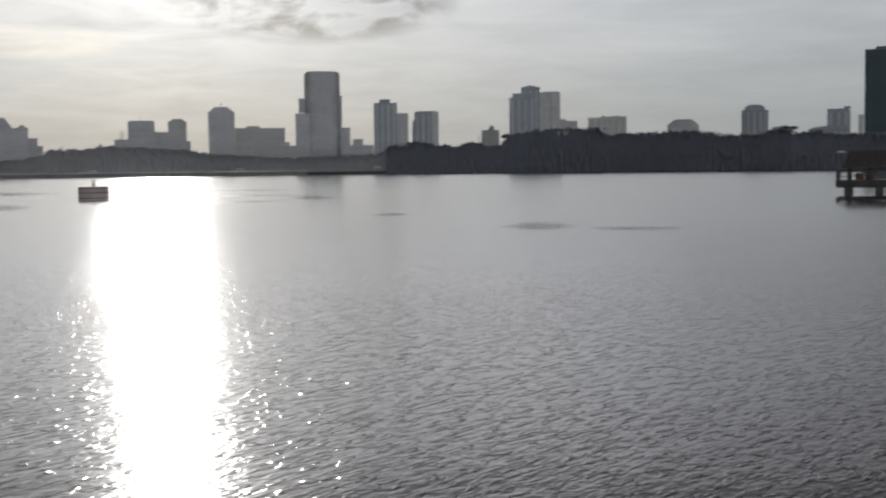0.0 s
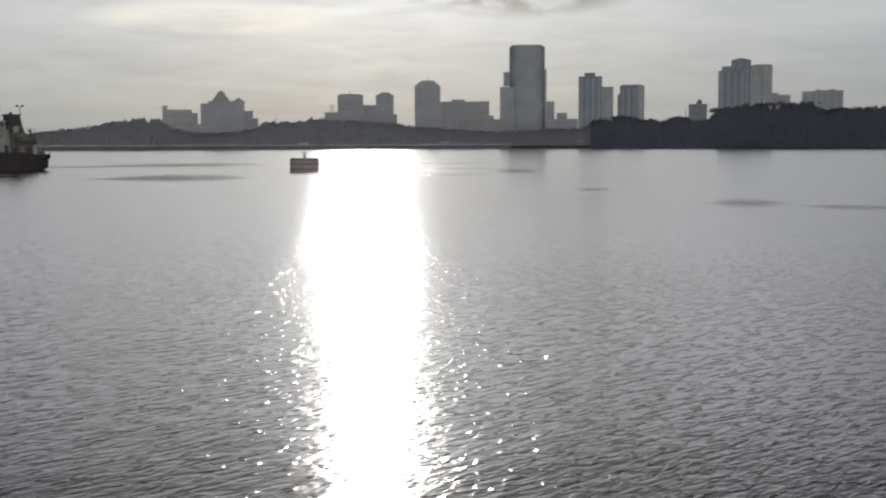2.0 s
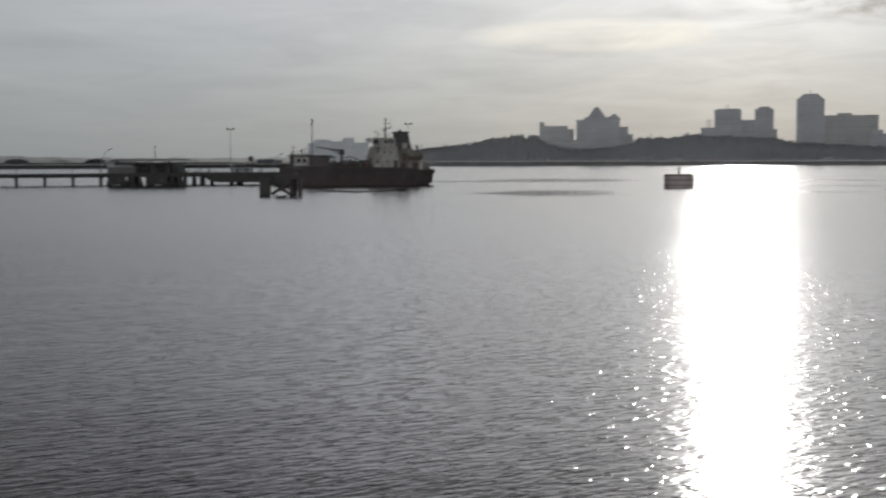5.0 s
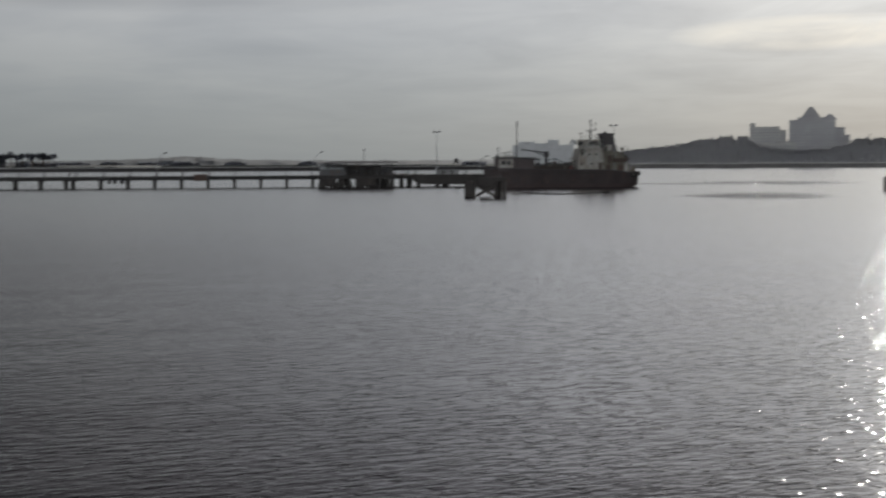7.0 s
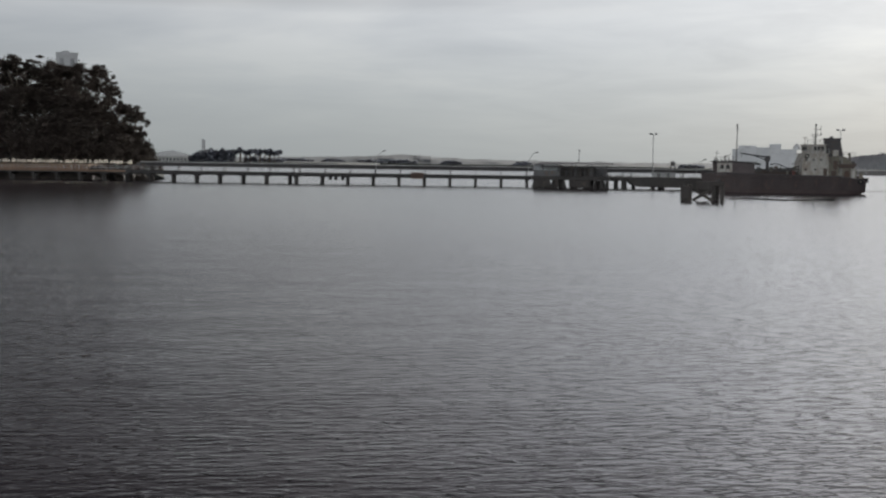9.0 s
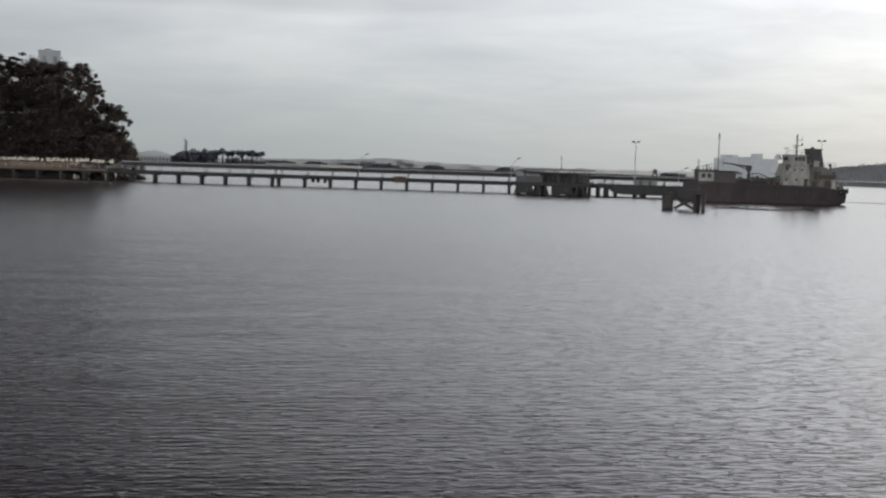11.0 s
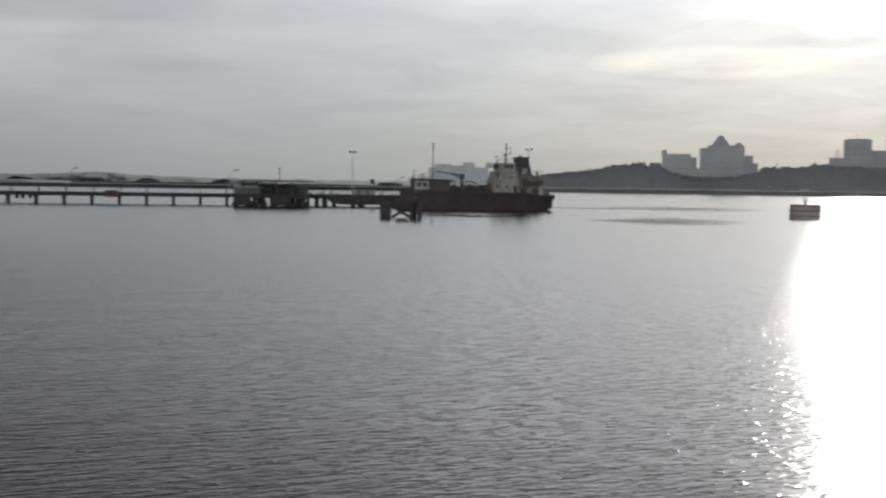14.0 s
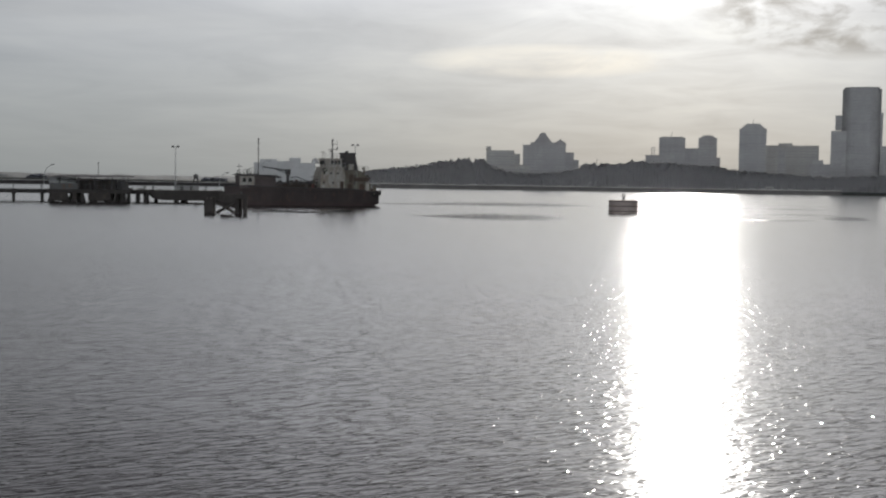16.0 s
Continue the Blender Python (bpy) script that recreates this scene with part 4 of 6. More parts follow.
def jetty():
    base = thing("pipe_jetty", JETTY, 45, "long grey concrete jetty on piles carrying dark pipelines", "jetty", kind="structure")
    bm = bmesh.new()
    rod(bm, (0, 0.7, -3), (0, 0.7, 1.5), 0.36, seg=10)
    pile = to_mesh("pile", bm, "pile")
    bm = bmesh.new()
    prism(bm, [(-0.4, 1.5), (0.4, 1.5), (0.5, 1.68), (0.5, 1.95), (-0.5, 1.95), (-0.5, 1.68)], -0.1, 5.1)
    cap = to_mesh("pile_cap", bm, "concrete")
    bm = bmesh.new()
    box(bm, -0.1, 0.1, 5.9, 6.1, 2.0, 4.0)
    box(bm, -0.1, 0.1, 8.2, 8.4, 2.0, 4.0)
    box(bm, -0.12, 0.12, 5.7, 8.7, 3.72, 3.9)
    trestle = to_mesh("pipe_trestle", bm, "steel")
    for s in BENTS + BENTS_EAST:
        hang("pile", pile, base, (s, 0, 0))
        hang("pile", pile, base, (s, 1.9, 0))
        hang("pile_cap", cap, base, (s, 0, 0))
        if s > -88:
            hang("pipe_trestle", trestle, base, (s, 0, 0))
    ends = sorted(BENTS + BENTS_EAST + [-180.0, 62.0])
    for a, b in zip(ends, ends[1:]):
        bm = bmesh.new()
        box(bm, a + 0.02, b - 0.02, 0.0, 8.8, 1.95, 2.22)
        if b > -89:
            box(bm, a + 0.02, b - 0.02, -0.08, 0.35, 1.98, 2.72)
        box(bm, a + 0.02, b - 0.02, 4.5, 4.9, 1.7, 2.3)
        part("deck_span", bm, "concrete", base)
        if b <= -89:
            bm = bmesh.new()
            box(bm, a + 0.02, b - 0.02, -0.08, 0.35, 2.22, 2.6)
            part("kerb", bm, "earth", base, "earth-stained low kerb")
        bm = bmesh.new()
        n = max(1, round((b - a) / 2.1))
        for k in range(n):
            x = a + (b - a) * k / n
            box(bm, x - 0.035, x + 0.035, 0.1, 0.17, 2.7, 3.75)
        for z in (3.2, 3.7):
            rod(bm, (a, 0.13, z), (b, 0.13, z), 0.035, seg=6)
        part("handrail", bm, "galv", base, "thin galvanised handrail")
    for y, z, r, mat, label in ((6.15, 4.2, 0.33, "pipe", "dark grey pipeline"), (6.95, 4.15, 0.28, "pipe", "dark grey pipeline"), (7.6, 4.12, 0.25, "pipe", "dark grey pipeline"), (8.2, 4.74, 0.16, "pipe_pale", "pale lagged pipeline")):
        bm = bmesh.new()
        rod(bm, (-88, y, z), (62, y, z), r, seg=10)
        rod(bm, (-88, y, z + 0.1), (-89.5, y, 2.3), r, seg=10)
        for k in range(12):
            x = -84 + k * 12.2
            rod(bm, (x - 0.08, y, z), (x + 0.08, y, z), r + 0.09, seg=10)
        part("pipeline", bm, mat, base, label)
    bm = bmesh.new()
    box(bm, -87.5, 62, 5.75, 5.83, 3.76, 4.68)
    part("side_plate", bm, "plate", base, "dark steel side plate")
    for x, w in ((-16.5, 2.6), (-17.8, 1.1)):
        bm = bmesh.new()
        box(bm, x - w / 2, x + w / 2, -0.6, -0.1, 1.55, 3.1, 0.05)
        part("valve_box", bm, "rust", base, "rusty steel valve box")
    for x in (-38.2, -36.9, -35.2):
        bm = bmesh.new()
        rod(bm, (x, -0.4, 1.0), (x, -0.4, 1.9), 0.42, seg=10)
        box(bm, x - 0.25, x + 0.25, -0.6, 0.1, 1.75, 2.3)
        part("fender", bm, "rubber", base, "hanging black rubber fender")


def street_lamp(x, y, z, top, reach, label):
    """A thin post with an outreaching arm, standing on the jetty."""
    lamp = thing("street_lamp", Matrix.Translation(JETTY) @ pose(0, 0, 0, 0, 0, 45) @ Vector((x, y, z)), 45, label, "street lamp", "lamps on the jetty")
    h = top - z
    bm = bmesh.new()
    pts = [Vector((0, 0, 0)), Vector((0, 0, h * 0.55)), Vector((reach * 0.12, 0, h * 0.72)), Vector((reach * 0.4, 0, h * 0.86)), Vector((reach * 0.85, 0, h * 0.97))]
    for p, q, r in zip(pts, pts[1:], (0.09, 0.075, 0.065, 0.055)):
        rod(bm, p, q, r, r * 0.9, 8)
    box(bm, -0.16, 0.16, -0.16, 0.16, 0, 0.12)
    part("post", bm, "galv", lamp)
    bm = bmesh.new()
    prism(bm, [(reach * 0.8, h * 0.94), (reach + 0.5, h * 0.985), (reach + 0.55, h * 1.01), (reach * 0.85, h * 1.0)], -0.17, 0.17)
    part("lamp_head", bm, "lamp_head", lamp)


def flood_mast(at, turn, height, label):
    """A tall mast with two floodlights on a crossbar."""
    ob = thing("floodlight_mast", at, turn, label, "floodlight mast", "floodlight masts of the berth")
    bm = bmesh.new()
    rod(bm, (0, 0, 0), (0, 0, height), 0.16, 0.07, 8)
    box(bm, -0.3, 0.3, -0.3, 0.3, 0, 0.15)
    rod(bm, (0, 0, 0.6), (0, 0, 2.6), 0.24, 0.2, 8)
    part("mast", bm, "galv", ob)
    bm = bmesh.new()
    rod(bm, (-0.75, 0, height - 0.15), (0.75, 0, height - 0.15), 0.05, seg=6)
    part("crossbar", bm, "galv", ob)
    for x in (-0.62, 0.62):
        bm = bmesh.new()
        prism(bm, [(x - 0.32, height - 0.2), (x + 0.3, height - 0.12), (x + 0.34, height + 0.22), (x - 0.28, height + 0.26)], -0.3, 0.2)
        part("floodlight", bm, "lamp_head", ob)
    return ob


def berth_platform():
    """The roofed loading platform in front of the jetty."""
    ob = thing("loading_platform", JETTY, 45, "dark roofed loading platform on raked piles", "platform")
    bm = bmesh.new()
    box(bm, 11.2, 29.2, -13, -0.8, 2.0, 2.85, 0.05)
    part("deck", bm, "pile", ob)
    bm = bmesh.new()
    prism(bm, [(11.6, 5.55), (29.9, 5.75), (29.9, 6.1), (13.2, 6.05), (11.6, 5.75)], -13.4, -0.6)
    part("roof", bm, "roof", ob, "dark flat sheet roof")
    for x in (13.6, 17.6, 21.2, 25.0, 28.6):
        for y in (-12.6, -1.4):
            bm = bmesh.new()
            box(bm, x - 0.13, x + 0.13, y - 0.13, y + 0.13, 2.85, 5.65)
            part("column", bm, "steel", ob)
    for x0, x1, z1, mat, label in ((17.5, 20.6, 5.3, "timber", "dark steel loading arm casing"), (20.7, 23.0, 4.9, "timber", "dark timber store"), (23.1, 26.2, 5.2, "timber", "sooty steel pump housing"), (26.3, 28.7, 4.8, "steel", "dark steel valve casing")):
        bm = bmesh.new()
        box(bm, x0, x1, -10.5, -6, 2.85, z1, 0.08)
        rod(bm, (x0 + 0.6, -10.8, 2.9), (x0 + 0.6, -10.8, z1 + 0.2), 0.12, seg=8)
        part("housing", bm, mat, ob, label)
    bm = bmesh.new()
    box(bm, 11.4, 17.4, -12.9, -12.7, 2.85, 4.25)
    part("screen_panel", bm, "pipe", ob, "low grey sheet screen")
    bm = bmesh.new()
    box(bm, 11.5, 17.4, -8.2, -8.0, 2.85, 5.5)
    part("back_screen", bm, "galv", ob, "grey sheet back screen")
    rng = random.Random(8)
    for k in range(12):
        x, y = 12.4 + 1.35 * k + rng.uniform(-0.3, 0.3), -11.6 + rng.uniform(-0.4, 0.8)
        top = 4.0 + rng.uniform(-0.3, 1.3)
        bm = bmesh.new()
        rod(bm, (x, y, 2.85), (x, y, top), 0.11, seg=7)
        rod(bm, (x, y, top - 0.1), (x + rng.uniform(-0.9, 0.9), y, top - 0.1), 0.09, seg=6)
        ring(bm, (x, y - 0.15, 3.7), (0, 1, 0), 0.26, 0.05, 10, 5)
        part("loading_pipe", bm, "steel", ob)
    bm = bmesh.new()
    rod(bm, (13.0, -12.0, 5.0), (28.8, -12.0, 5.15), 0.16, seg=8)
    part("header_pipe", bm, "pipe", ob)
    for k, x in enumerate((12.2, 14.9, 16.7, 18.4, 21.4, 24.4, 26.0, 27.3, 28.7)):
        for y in (-12.2, -2.0):
            bm = bmesh.new()
            lean = 0.7 if k % 2 else -0.7
            rod(bm, (x, y, -3), (x, y, 2.0), 0.45, seg=9)
            part("pile", bm, "pile", ob)
            bm = bmesh.new()
            rod(bm, (x + lean, y - 0.75, -0.5), (x, y - 0.75, 2.0), 0.28, seg=8)
            part("raking_pile", bm, "pile", ob)
    for x0, x1 in ((11.7, 15.3), (16.2, 17.3), (19.7, 24.8)):
        bm = bmesh.new()
        box(bm, x0, x1, -13.3, -12.75, 0.15, 2.1, 0.22)
        part("fender_panel", bm, "timber", ob, "dark timber fender panel")
    bm = bmesh.new()
    rod(bm, (22.4, -7, 6.0), (22.4, -7, 9.2), 0.09, 0.05, 6)
    rod(bm, (22.4, -7, 8.6), (22.4, -7, 9.2), 0.15, 0.12, 6)
    part("vent_pipe", bm, "steel", ob)
    # the low outer deck that leads on to the berth
    ob = thing("berth_walkway", JETTY, 45, "low dark concrete walkway towards the berth", "walkway")
    bm = bmesh.new()
    prism(bm, [(29.6, 2.2), (33.6, 2.2), (34.8, 1.0), (36.5, 0.55), (51, 0.45), (51, 2.9), (29.6, 2.9)], -11, -6)
    part("deck", bm, "pile", ob)
    for x in (31.2, 33.0, 40.0, 42.2, 49.8):
        for y in (-10.2, -6.8):
            bm = bmesh.new()
            rod(bm, (x, y, -3), (x, y, 2.3), 0.36, seg=9)
            part("pile", bm, "pile", ob)
    bm = bmesh.new()
    for k in range(11):
        x = 30 + 2.05 * k
        box(bm, x - 0.04, x + 0.04, -10.9, -10.82, 2.9, 3.95)
    for z in (3.4, 3.92):
        rod(bm, (30, -10.86, z), (50.6, -10.86, z), 0.035, seg=6)
    part("handrail", bm, "galv", ob)
    # watch hut on the jetty
    hut = thing("watch_hut", Matrix.Translation(JETTY) @ pose(0, 0, 0, 0, 0, 45) @ Vector((46.5, 4, 2.2)), 45, "small dark watch hut on a steel stand", "hut")
    bm = bmesh.new()
    for x in (-0.5, 0.5):
        for y in (-0.5, 0.5):
            box(bm, x - 0.07, x + 0.07, y - 0.07, y + 0.07, 0, 3.4)
    part("stand", bm, "steel", hut)
    bm = bmesh.new()
    box(bm, -0.5, 0.5, -0.5, 0.5, 3.4, 4.3, 0.04)
    part("cabin", bm, "pipe", hut)
    bm = bmesh.new()
    prism(bm, [(-0.65, 4.3), (0.65, 4.3), (0, 4.65)], -0.65, 0.65)
    part("roof", bm, "roof", hut)


def shore_fence():
    """The cream board fence along the landward end of the jetty."""
    ob = thing("board_fence", JETTY, 45, "long cream board fence with rusty posts beside the jetty", "fence")
    rng = random.Random(31)
    for k in range(36):
        x = -90.5 - 2.5 * k
        bm = bmesh.new()
        box(bm, x - 0.08, x + 0.08, 9.2, 9.36, 2.1, 5.45)
        part("post", bm, "rust", ob)
        bm = bmesh.new()
        for j in range(4):
            if rng.random() > 0.15:
                left = x - 2.36 + 0.58 * j
                box(bm, left, left + rng.uniform(0.30, 0.5), 9.26, 9.31, 4.15 + rng.uniform(-0.1, 0.3), 5.15 + rng.uniform(-0.3, 0.12))
        box(bm, x - 2.4, x - 0.1, 9.2, 9.26, 4.4, 4.5)
        part("board_panel", bm, "fence", ob)
    ob = thing("pump_skid", Matrix.Translation(JETTY) @ pose(0, 0, 0, 0, 0, 45) @ Vector((-87, 2.2, 2.22)), 45, "rusty pump skid at the landward end of the jetty", "pump")
    bm = bmesh.new()
    box(bm, -2.2, 2.2, -0.8, 0.8, 0, 0.35)
    part("frame", bm, "steel", ob)
    bm = bmesh.new()
    rod(bm, (-1.6, 0, 1.0), (0.4, 0, 1.0), 0.6, seg=14)
    rod(bm, (0.4, 0, 1.0), (1.6, 0, 0.9), 0.28, seg=10)
    rod(bm, (1.3, 0, 0.9), (1.3, 0, 2.2), 0.16, seg=8)
    part("pump_body", bm, "rust", ob)
    landing = thing("stone_landing", JETTY, 45, "brown earth landing along the shore behind the jetty", "landing", kind="structure")
    # this face is coloured dark for the shade under the deck
    bm = bmesh.new()
    box(bm, -180, -101, 9.6, 30, -2, 2.15, 0.2)
    part("bank_face", bm, "shaded_earth", landing)
    bm = bmesh.new()
    box(bm, -180, -102, 9.8, 30, 2.15, 3.95, 0.3)
    part("earth_bank", bm, "earth", landing)
    # rubble added to cover the sunlit end of the bank
    for k in range(46):
        x, y = -101 + 13 * rng.random() ** 1.3, rng.uniform(9.6, 24)
        if k < 16:
            x, y = -100.6 + 0.35 * (k % 8), 9.3 + 0.5 * (k // 8)
        fall = max(0.0, (x + 101) / 13)
        r = rng.uniform(0.6, 1.3)
        bm = bmesh.new()
        m = Matrix.LocRotScale((x, y, 2.6 * (1 - fall) - 0.2), Euler((rng.uniform(0, 3), rng.uniform(0, 3), 0)), (r * 1.3, r, r * 0.8))
        bmesh.ops.create_icosphere(bm, subdivisions=2, radius=1.0, matrix=m)
        for v in bm.verts:
            v.co += 0.22 * r * noise.noise_vector(v.co * 1.3)
        part("boulder", bm, "shaded_earth", landing)


def deck_gear():
    """Pipe manifolds, lockers and the grey switch cabin on the jetty beside the berth."""
    place_on = Matrix.Translation(JETTY) @ pose(0, 0, 0, 0, 0, 45)
    cabin = thing("switch_cabin", place_on @ Vector((44.3, 2.6, 2.22)), 45, "grey sheet-clad switch cabin on the jetty deck", "cabin")
    bm = bmesh.new()
    box(bm, -2.7, 2.7, -0.9, 0.9, 0.1, 1.75, 0.04)
    part("wall", bm, "pipe_pale", cabin)
    bm = bmesh.new()
    prism(bm, [(-2.9, 1.75), (2.9, 1.75), (2.8, 1.9), (-2.8, 2.0)], -1.1, 1.1)
    part("roof", bm, "steel", cabin)
    for x in (-1.9, 0.4):
        bm = bmesh.new()
        box(bm, x, x + 0.8, -0.95, -0.88, 0.2, 1.6)
        part("door", bm, "pipe", cabin)
    rng = random.Random(17)
    for k in range(13):
        x = 30.5 + 2.2 * k + rng.uniform(-0.5, 0.5)
        if 41 < x < 47.5:
            continue
        rack = thing("valve_manifold", place_on @ Vector((x, 2.4, 2.22)), 45, "dark steel valve manifold on the jetty deck", "valve", "manifolds on the jetty")
        bm = bmesh.new()
        h = rng.uniform(0.7, 1.5)
        for dx in (-0.5, 0.1, 0.55):
            rod(bm, (dx, 0, 0), (dx, 0, h * rng.uniform(0.7, 1.0)), 0.09, seg=7)
        rod(bm, (-0.8, 0, h * 0.5), (0.8, 0, h * 0.5), 0.12, seg=7)
        part("pipework", bm, "steel", rack)
        bm = bmesh.new()
        ring(bm, (0.1, -0.2, h * 0.6), (0, 1, 0), 0.24, 0.05, 12, 5)
        part("handwheel", bm, "rust", rack)


jetty()
deck_gear()
street_lamp(10.8, 5.2, 2.22, 8.6, 1.9, "thin galvanised lamp with outreaching arm on the jetty")
street_lamp(-27.4, 5.2, 2.22, 8.5, 1.9, "thin galvanised lamp with outreaching arm on the jetty")
street_lamp(52.6, 5.2, 2.22, 7.4, 1.9, "thin galvanised lamp with outreaching arm on the jetty")
flood_mast(Matrix.Translation(JETTY) @ pose(0, 0, 0, 0, 0, 45) @ Vector((41.4, 3, 2.22)), 45, 11.2, "tall grey floodlight mast with two heads")
berth_platform()
shore_fence()


# ---- the coaster at the berth ----
def ship():
    ob = thing("coaster", (-155.7, 225.6, 0), 45, "rusty dark-hulled small tanker with white aft deckhouse", "ship")
    ob.scale = (1.06, 1.06, 1.03)
    sheer = [(-1.5, 4.0), (2, 4.2), (8, 4.05), (16, 3.9), (26, 3.75), (28.5, 3.4), (30.5, 3.15), (32, 2.75)]
    half = [(-1.5, 0.15), (1, 1.6), (4, 3.0), (8, 3.6), (24, 3.6), (29, 3.2), (31, 2.7), (32, 2.1)]
    keel = [(-1.5, 2.8), (0.2, 0.2), (2, -1.6), (26, -1.6), (30, -0.4), (32, 0.5)]
    xs = [-1.5, -0.6, 0.5, 2, 4, 6, 8, 12, 16, 20, 24, 26, 28, 29.5, 31, 32]

    def strip(lo, hi, grow, mat, name, label):
        bm = bmesh.new()
        for side in (-1, 1):
            rows = []
            for x in xs:
                k0, s0, h0 = between(keel, x), between(sheer, x), between(half, x)
                row = []
                for j in range(5):
                    z = lo + (hi - lo) * j / 4 if hi is not None else lo + (s0 - lo) * j / 4
                    z = max(z, k0)
                    f = min(1.0, 0.72 + 0.28 * max(0, (z - k0) / max(0.5, s0 - k0)) ** 0.6) * (1 if x > 4 else 0.55 + 0.45 * max(0, z) / 5)
                    row.append(bm.verts.new((x, side * (h0 * f + grow), z)))
                rows.append(row)
            for a, b in zip(rows, rows[1:]):
                for j in range(4):
                    bm.faces.new((a[j], b[j], b[j + 1], a[j + 1]))
        bmesh.ops.remove_doubles(bm, verts=bm.verts, dist=0.0005)
        # the transom and stem
        for x in (xs[0], xs[-1]):
            end = sorted((v for v in bm.verts if abs(v.co.x - x) < 1e-4), key=lambda v: v.co.z)
            left, right = [v for v in end if v.co.y < 0], [v for v in end if v.co.y > 0]
            for j in range(min(len(left), len(right)) - 1):
                bm.faces.new((left[j], right[j], right[j + 1], left[j + 1]))
        return part(name, bm, mat, ob, label)
    strip(0.75, None, 0.0, "hull", "hull", "black hull streaked with rust")
    strip(-1.5, 0.78, 0.015, "boot", "boot_topping", "worn red boot topping")
    bm = bmesh.new()
    for a, b in zip(xs[1:], xs[2:]):
        z0, z1 = between(sheer, a) - 0.9, between(sheer, b) - 0.9
        h0, h1 = between(half, a) - 0.05, between(half, b) - 0.05
        v = [bm.verts.new(p) for p in ((a, -h0, z0), (b, -h1, z1), (b, h1, z1), (a, h0, z0))]
        bm.faces.new(v)
    deck = part("deck", bm, "deck", ob)
    for side in (-1, 1):
        bm = bmesh.new()
        for a, b in zip(xs[1:], xs[2:]):
            rod(bm, (a, side * between(half, a), between(sheer, a)), (b, side * between(half, b), between(sheer, b)), 0.09, seg=6)
        part("rubbing_rail", bm, "steel", ob)
    # forward house
    bm = bmesh.new()
    prism(bm, [(1.4, 3.6), (9.0, 3.6), (9.0, 6.3), (1.2, 6.45)], -2.4, 2.4)
    fore = part("fore_house", bm, "maroon", ob, "low faded maroon forward deckhouse")
    bm = bmesh.new()
    box(bm, 1.25, 4.4, -2.46, -2.38, 4.3, 6.2)
    part("side_plating", bm, "ship_white", fore, "dirty white side plating")
    for x in (1.9, 3.1):
        bm = bmesh.new()
        box(bm, x, x + 0.75, -2.5, -2.44, 5.0, 5.85)
        part("window", bm, "plate", fore)
    bm = bmesh.new()
    box(bm, 0.7, 9.4, -2.8, 2.8, 6.45, 6.62)
    part("roof", bm, "funnel", fore)
    bm = bmesh.new()
    for x in (0.9, 2.1, 3.3, 4.5):
        rod(bm, (x, -2.7, 6.6), (x, -2.7, 7.6), 0.035, seg=5)
    for z in (7.1, 7.55):
        rod(bm, (0.9, -2.7, z), (4.5, -2.7, z), 0.03, seg=5)
    rod(bm, (1.6, 0, 6.6), (1.6, 0, 9.0), 0.08, 0.05, 6)
    rod(bm, (1.1, 0, 8.3), (2.2, 0, 8.3), 0.04, seg=5)
    rod(bm, (3.3, 0.5, 6.6), (3.4, 0.5, 7.9), 0.1, 0.06, 6)
    rod(bm, (3.0, 0.5, 7.5), (4.6, 0.5, 8.1), 0.06, seg=6)
    part("fore_rail", bm, "steel", ob)
    bm = bmesh.new()
    rod(bm, (5.7, 0, 6.5), (5.7, 0, 14.6), 0.14, 0.08, 8)
    rod(bm, (5.7, 0, 13.2), (5.7, 0, 14.6), 0.16, 0.14, 8)
    part("fore_mast", bm, "steel", ob)
    # deck crane
    bm = bmesh.new()
    rod(bm, (12.1, 0, 3.4), (12.1, 0, 7.6), 0.36, 0.28, 10)
    box(bm, 11.6, 12.6, -0.5, 0.5, 6.7, 7.9, 0.1)
    crane = part("crane_post", bm, "steel", ob)
    bm = bmesh.new()
    rod(bm, (12.0, -0.3, 7.6), (6.6, -0.3, 8.35), 0.19, 0.13, 7)
    rod(bm, (12.0, -0.3, 6.9), (9.3, -0.3, 7.9), 0.1, seg=6)
    rod(bm, (6.7, -0.3, 8.3), (6.7, -0.3, 7.5), 0.03, seg=5)
    part("crane_jib", bm, "steel", crane)
    bm = bmesh.new()
    prism(bm, [(4.4, 6.62), (9.9, 6.3), (10.2, 6.0), (9.6, 6.05), (4.4, 6.4)], -3.0, 3.0)
    part("awning", bm, "plate", fore, "sagging dark awning")
    for x in (9.4, 9.9):
        bm = bmesh.new()
        rod(bm, (x, -2.8, 3.6), (x, -2.8, 6.1), 0.06, seg=6)
        part("awning_post", bm, "steel", fore)
    rng = random.Random(44)
    for k in range(7):
        x = 1.0 + 0.75 * k
        h = rng.uniform(0.4, 1.5)
        bm = bmesh.new()
        rod(bm, (x, rng.uniform(-2, 0), 6.6), (x + rng.uniform(-0.2, 0.2), -0.5, 6.6 + h), 0.07, seg=6)
        box(bm, x - 0.2, x + 0.2, -1.0, -0.4, 6.6, 6.6 + 0.35 * h)
        part("roof_gear", bm, "steel", fore)
    bm = bmesh.new()
    box(bm, 8.0, 24.0, -3.78, -3.58, 3.05, 3.2)
    part("wale", bm, "plate", ob)
    # tank deck fittings
    for x, z in ((10.2, 4.6), (13.4, 4.8), (14.8, 5.0), (16.2, 5.1)):
        bm = bmesh.new()
        rod(bm, (x, -1.2, 3.3), (x, -1.2, z), 0.55, 0.5, 10)
        rod(bm, (x, -1.2, z), (x, -1.2, z + 0.15), 0.65, seg=10)
        part("tank_hatch", bm, "deck", ob)
    bm = bmesh.new()
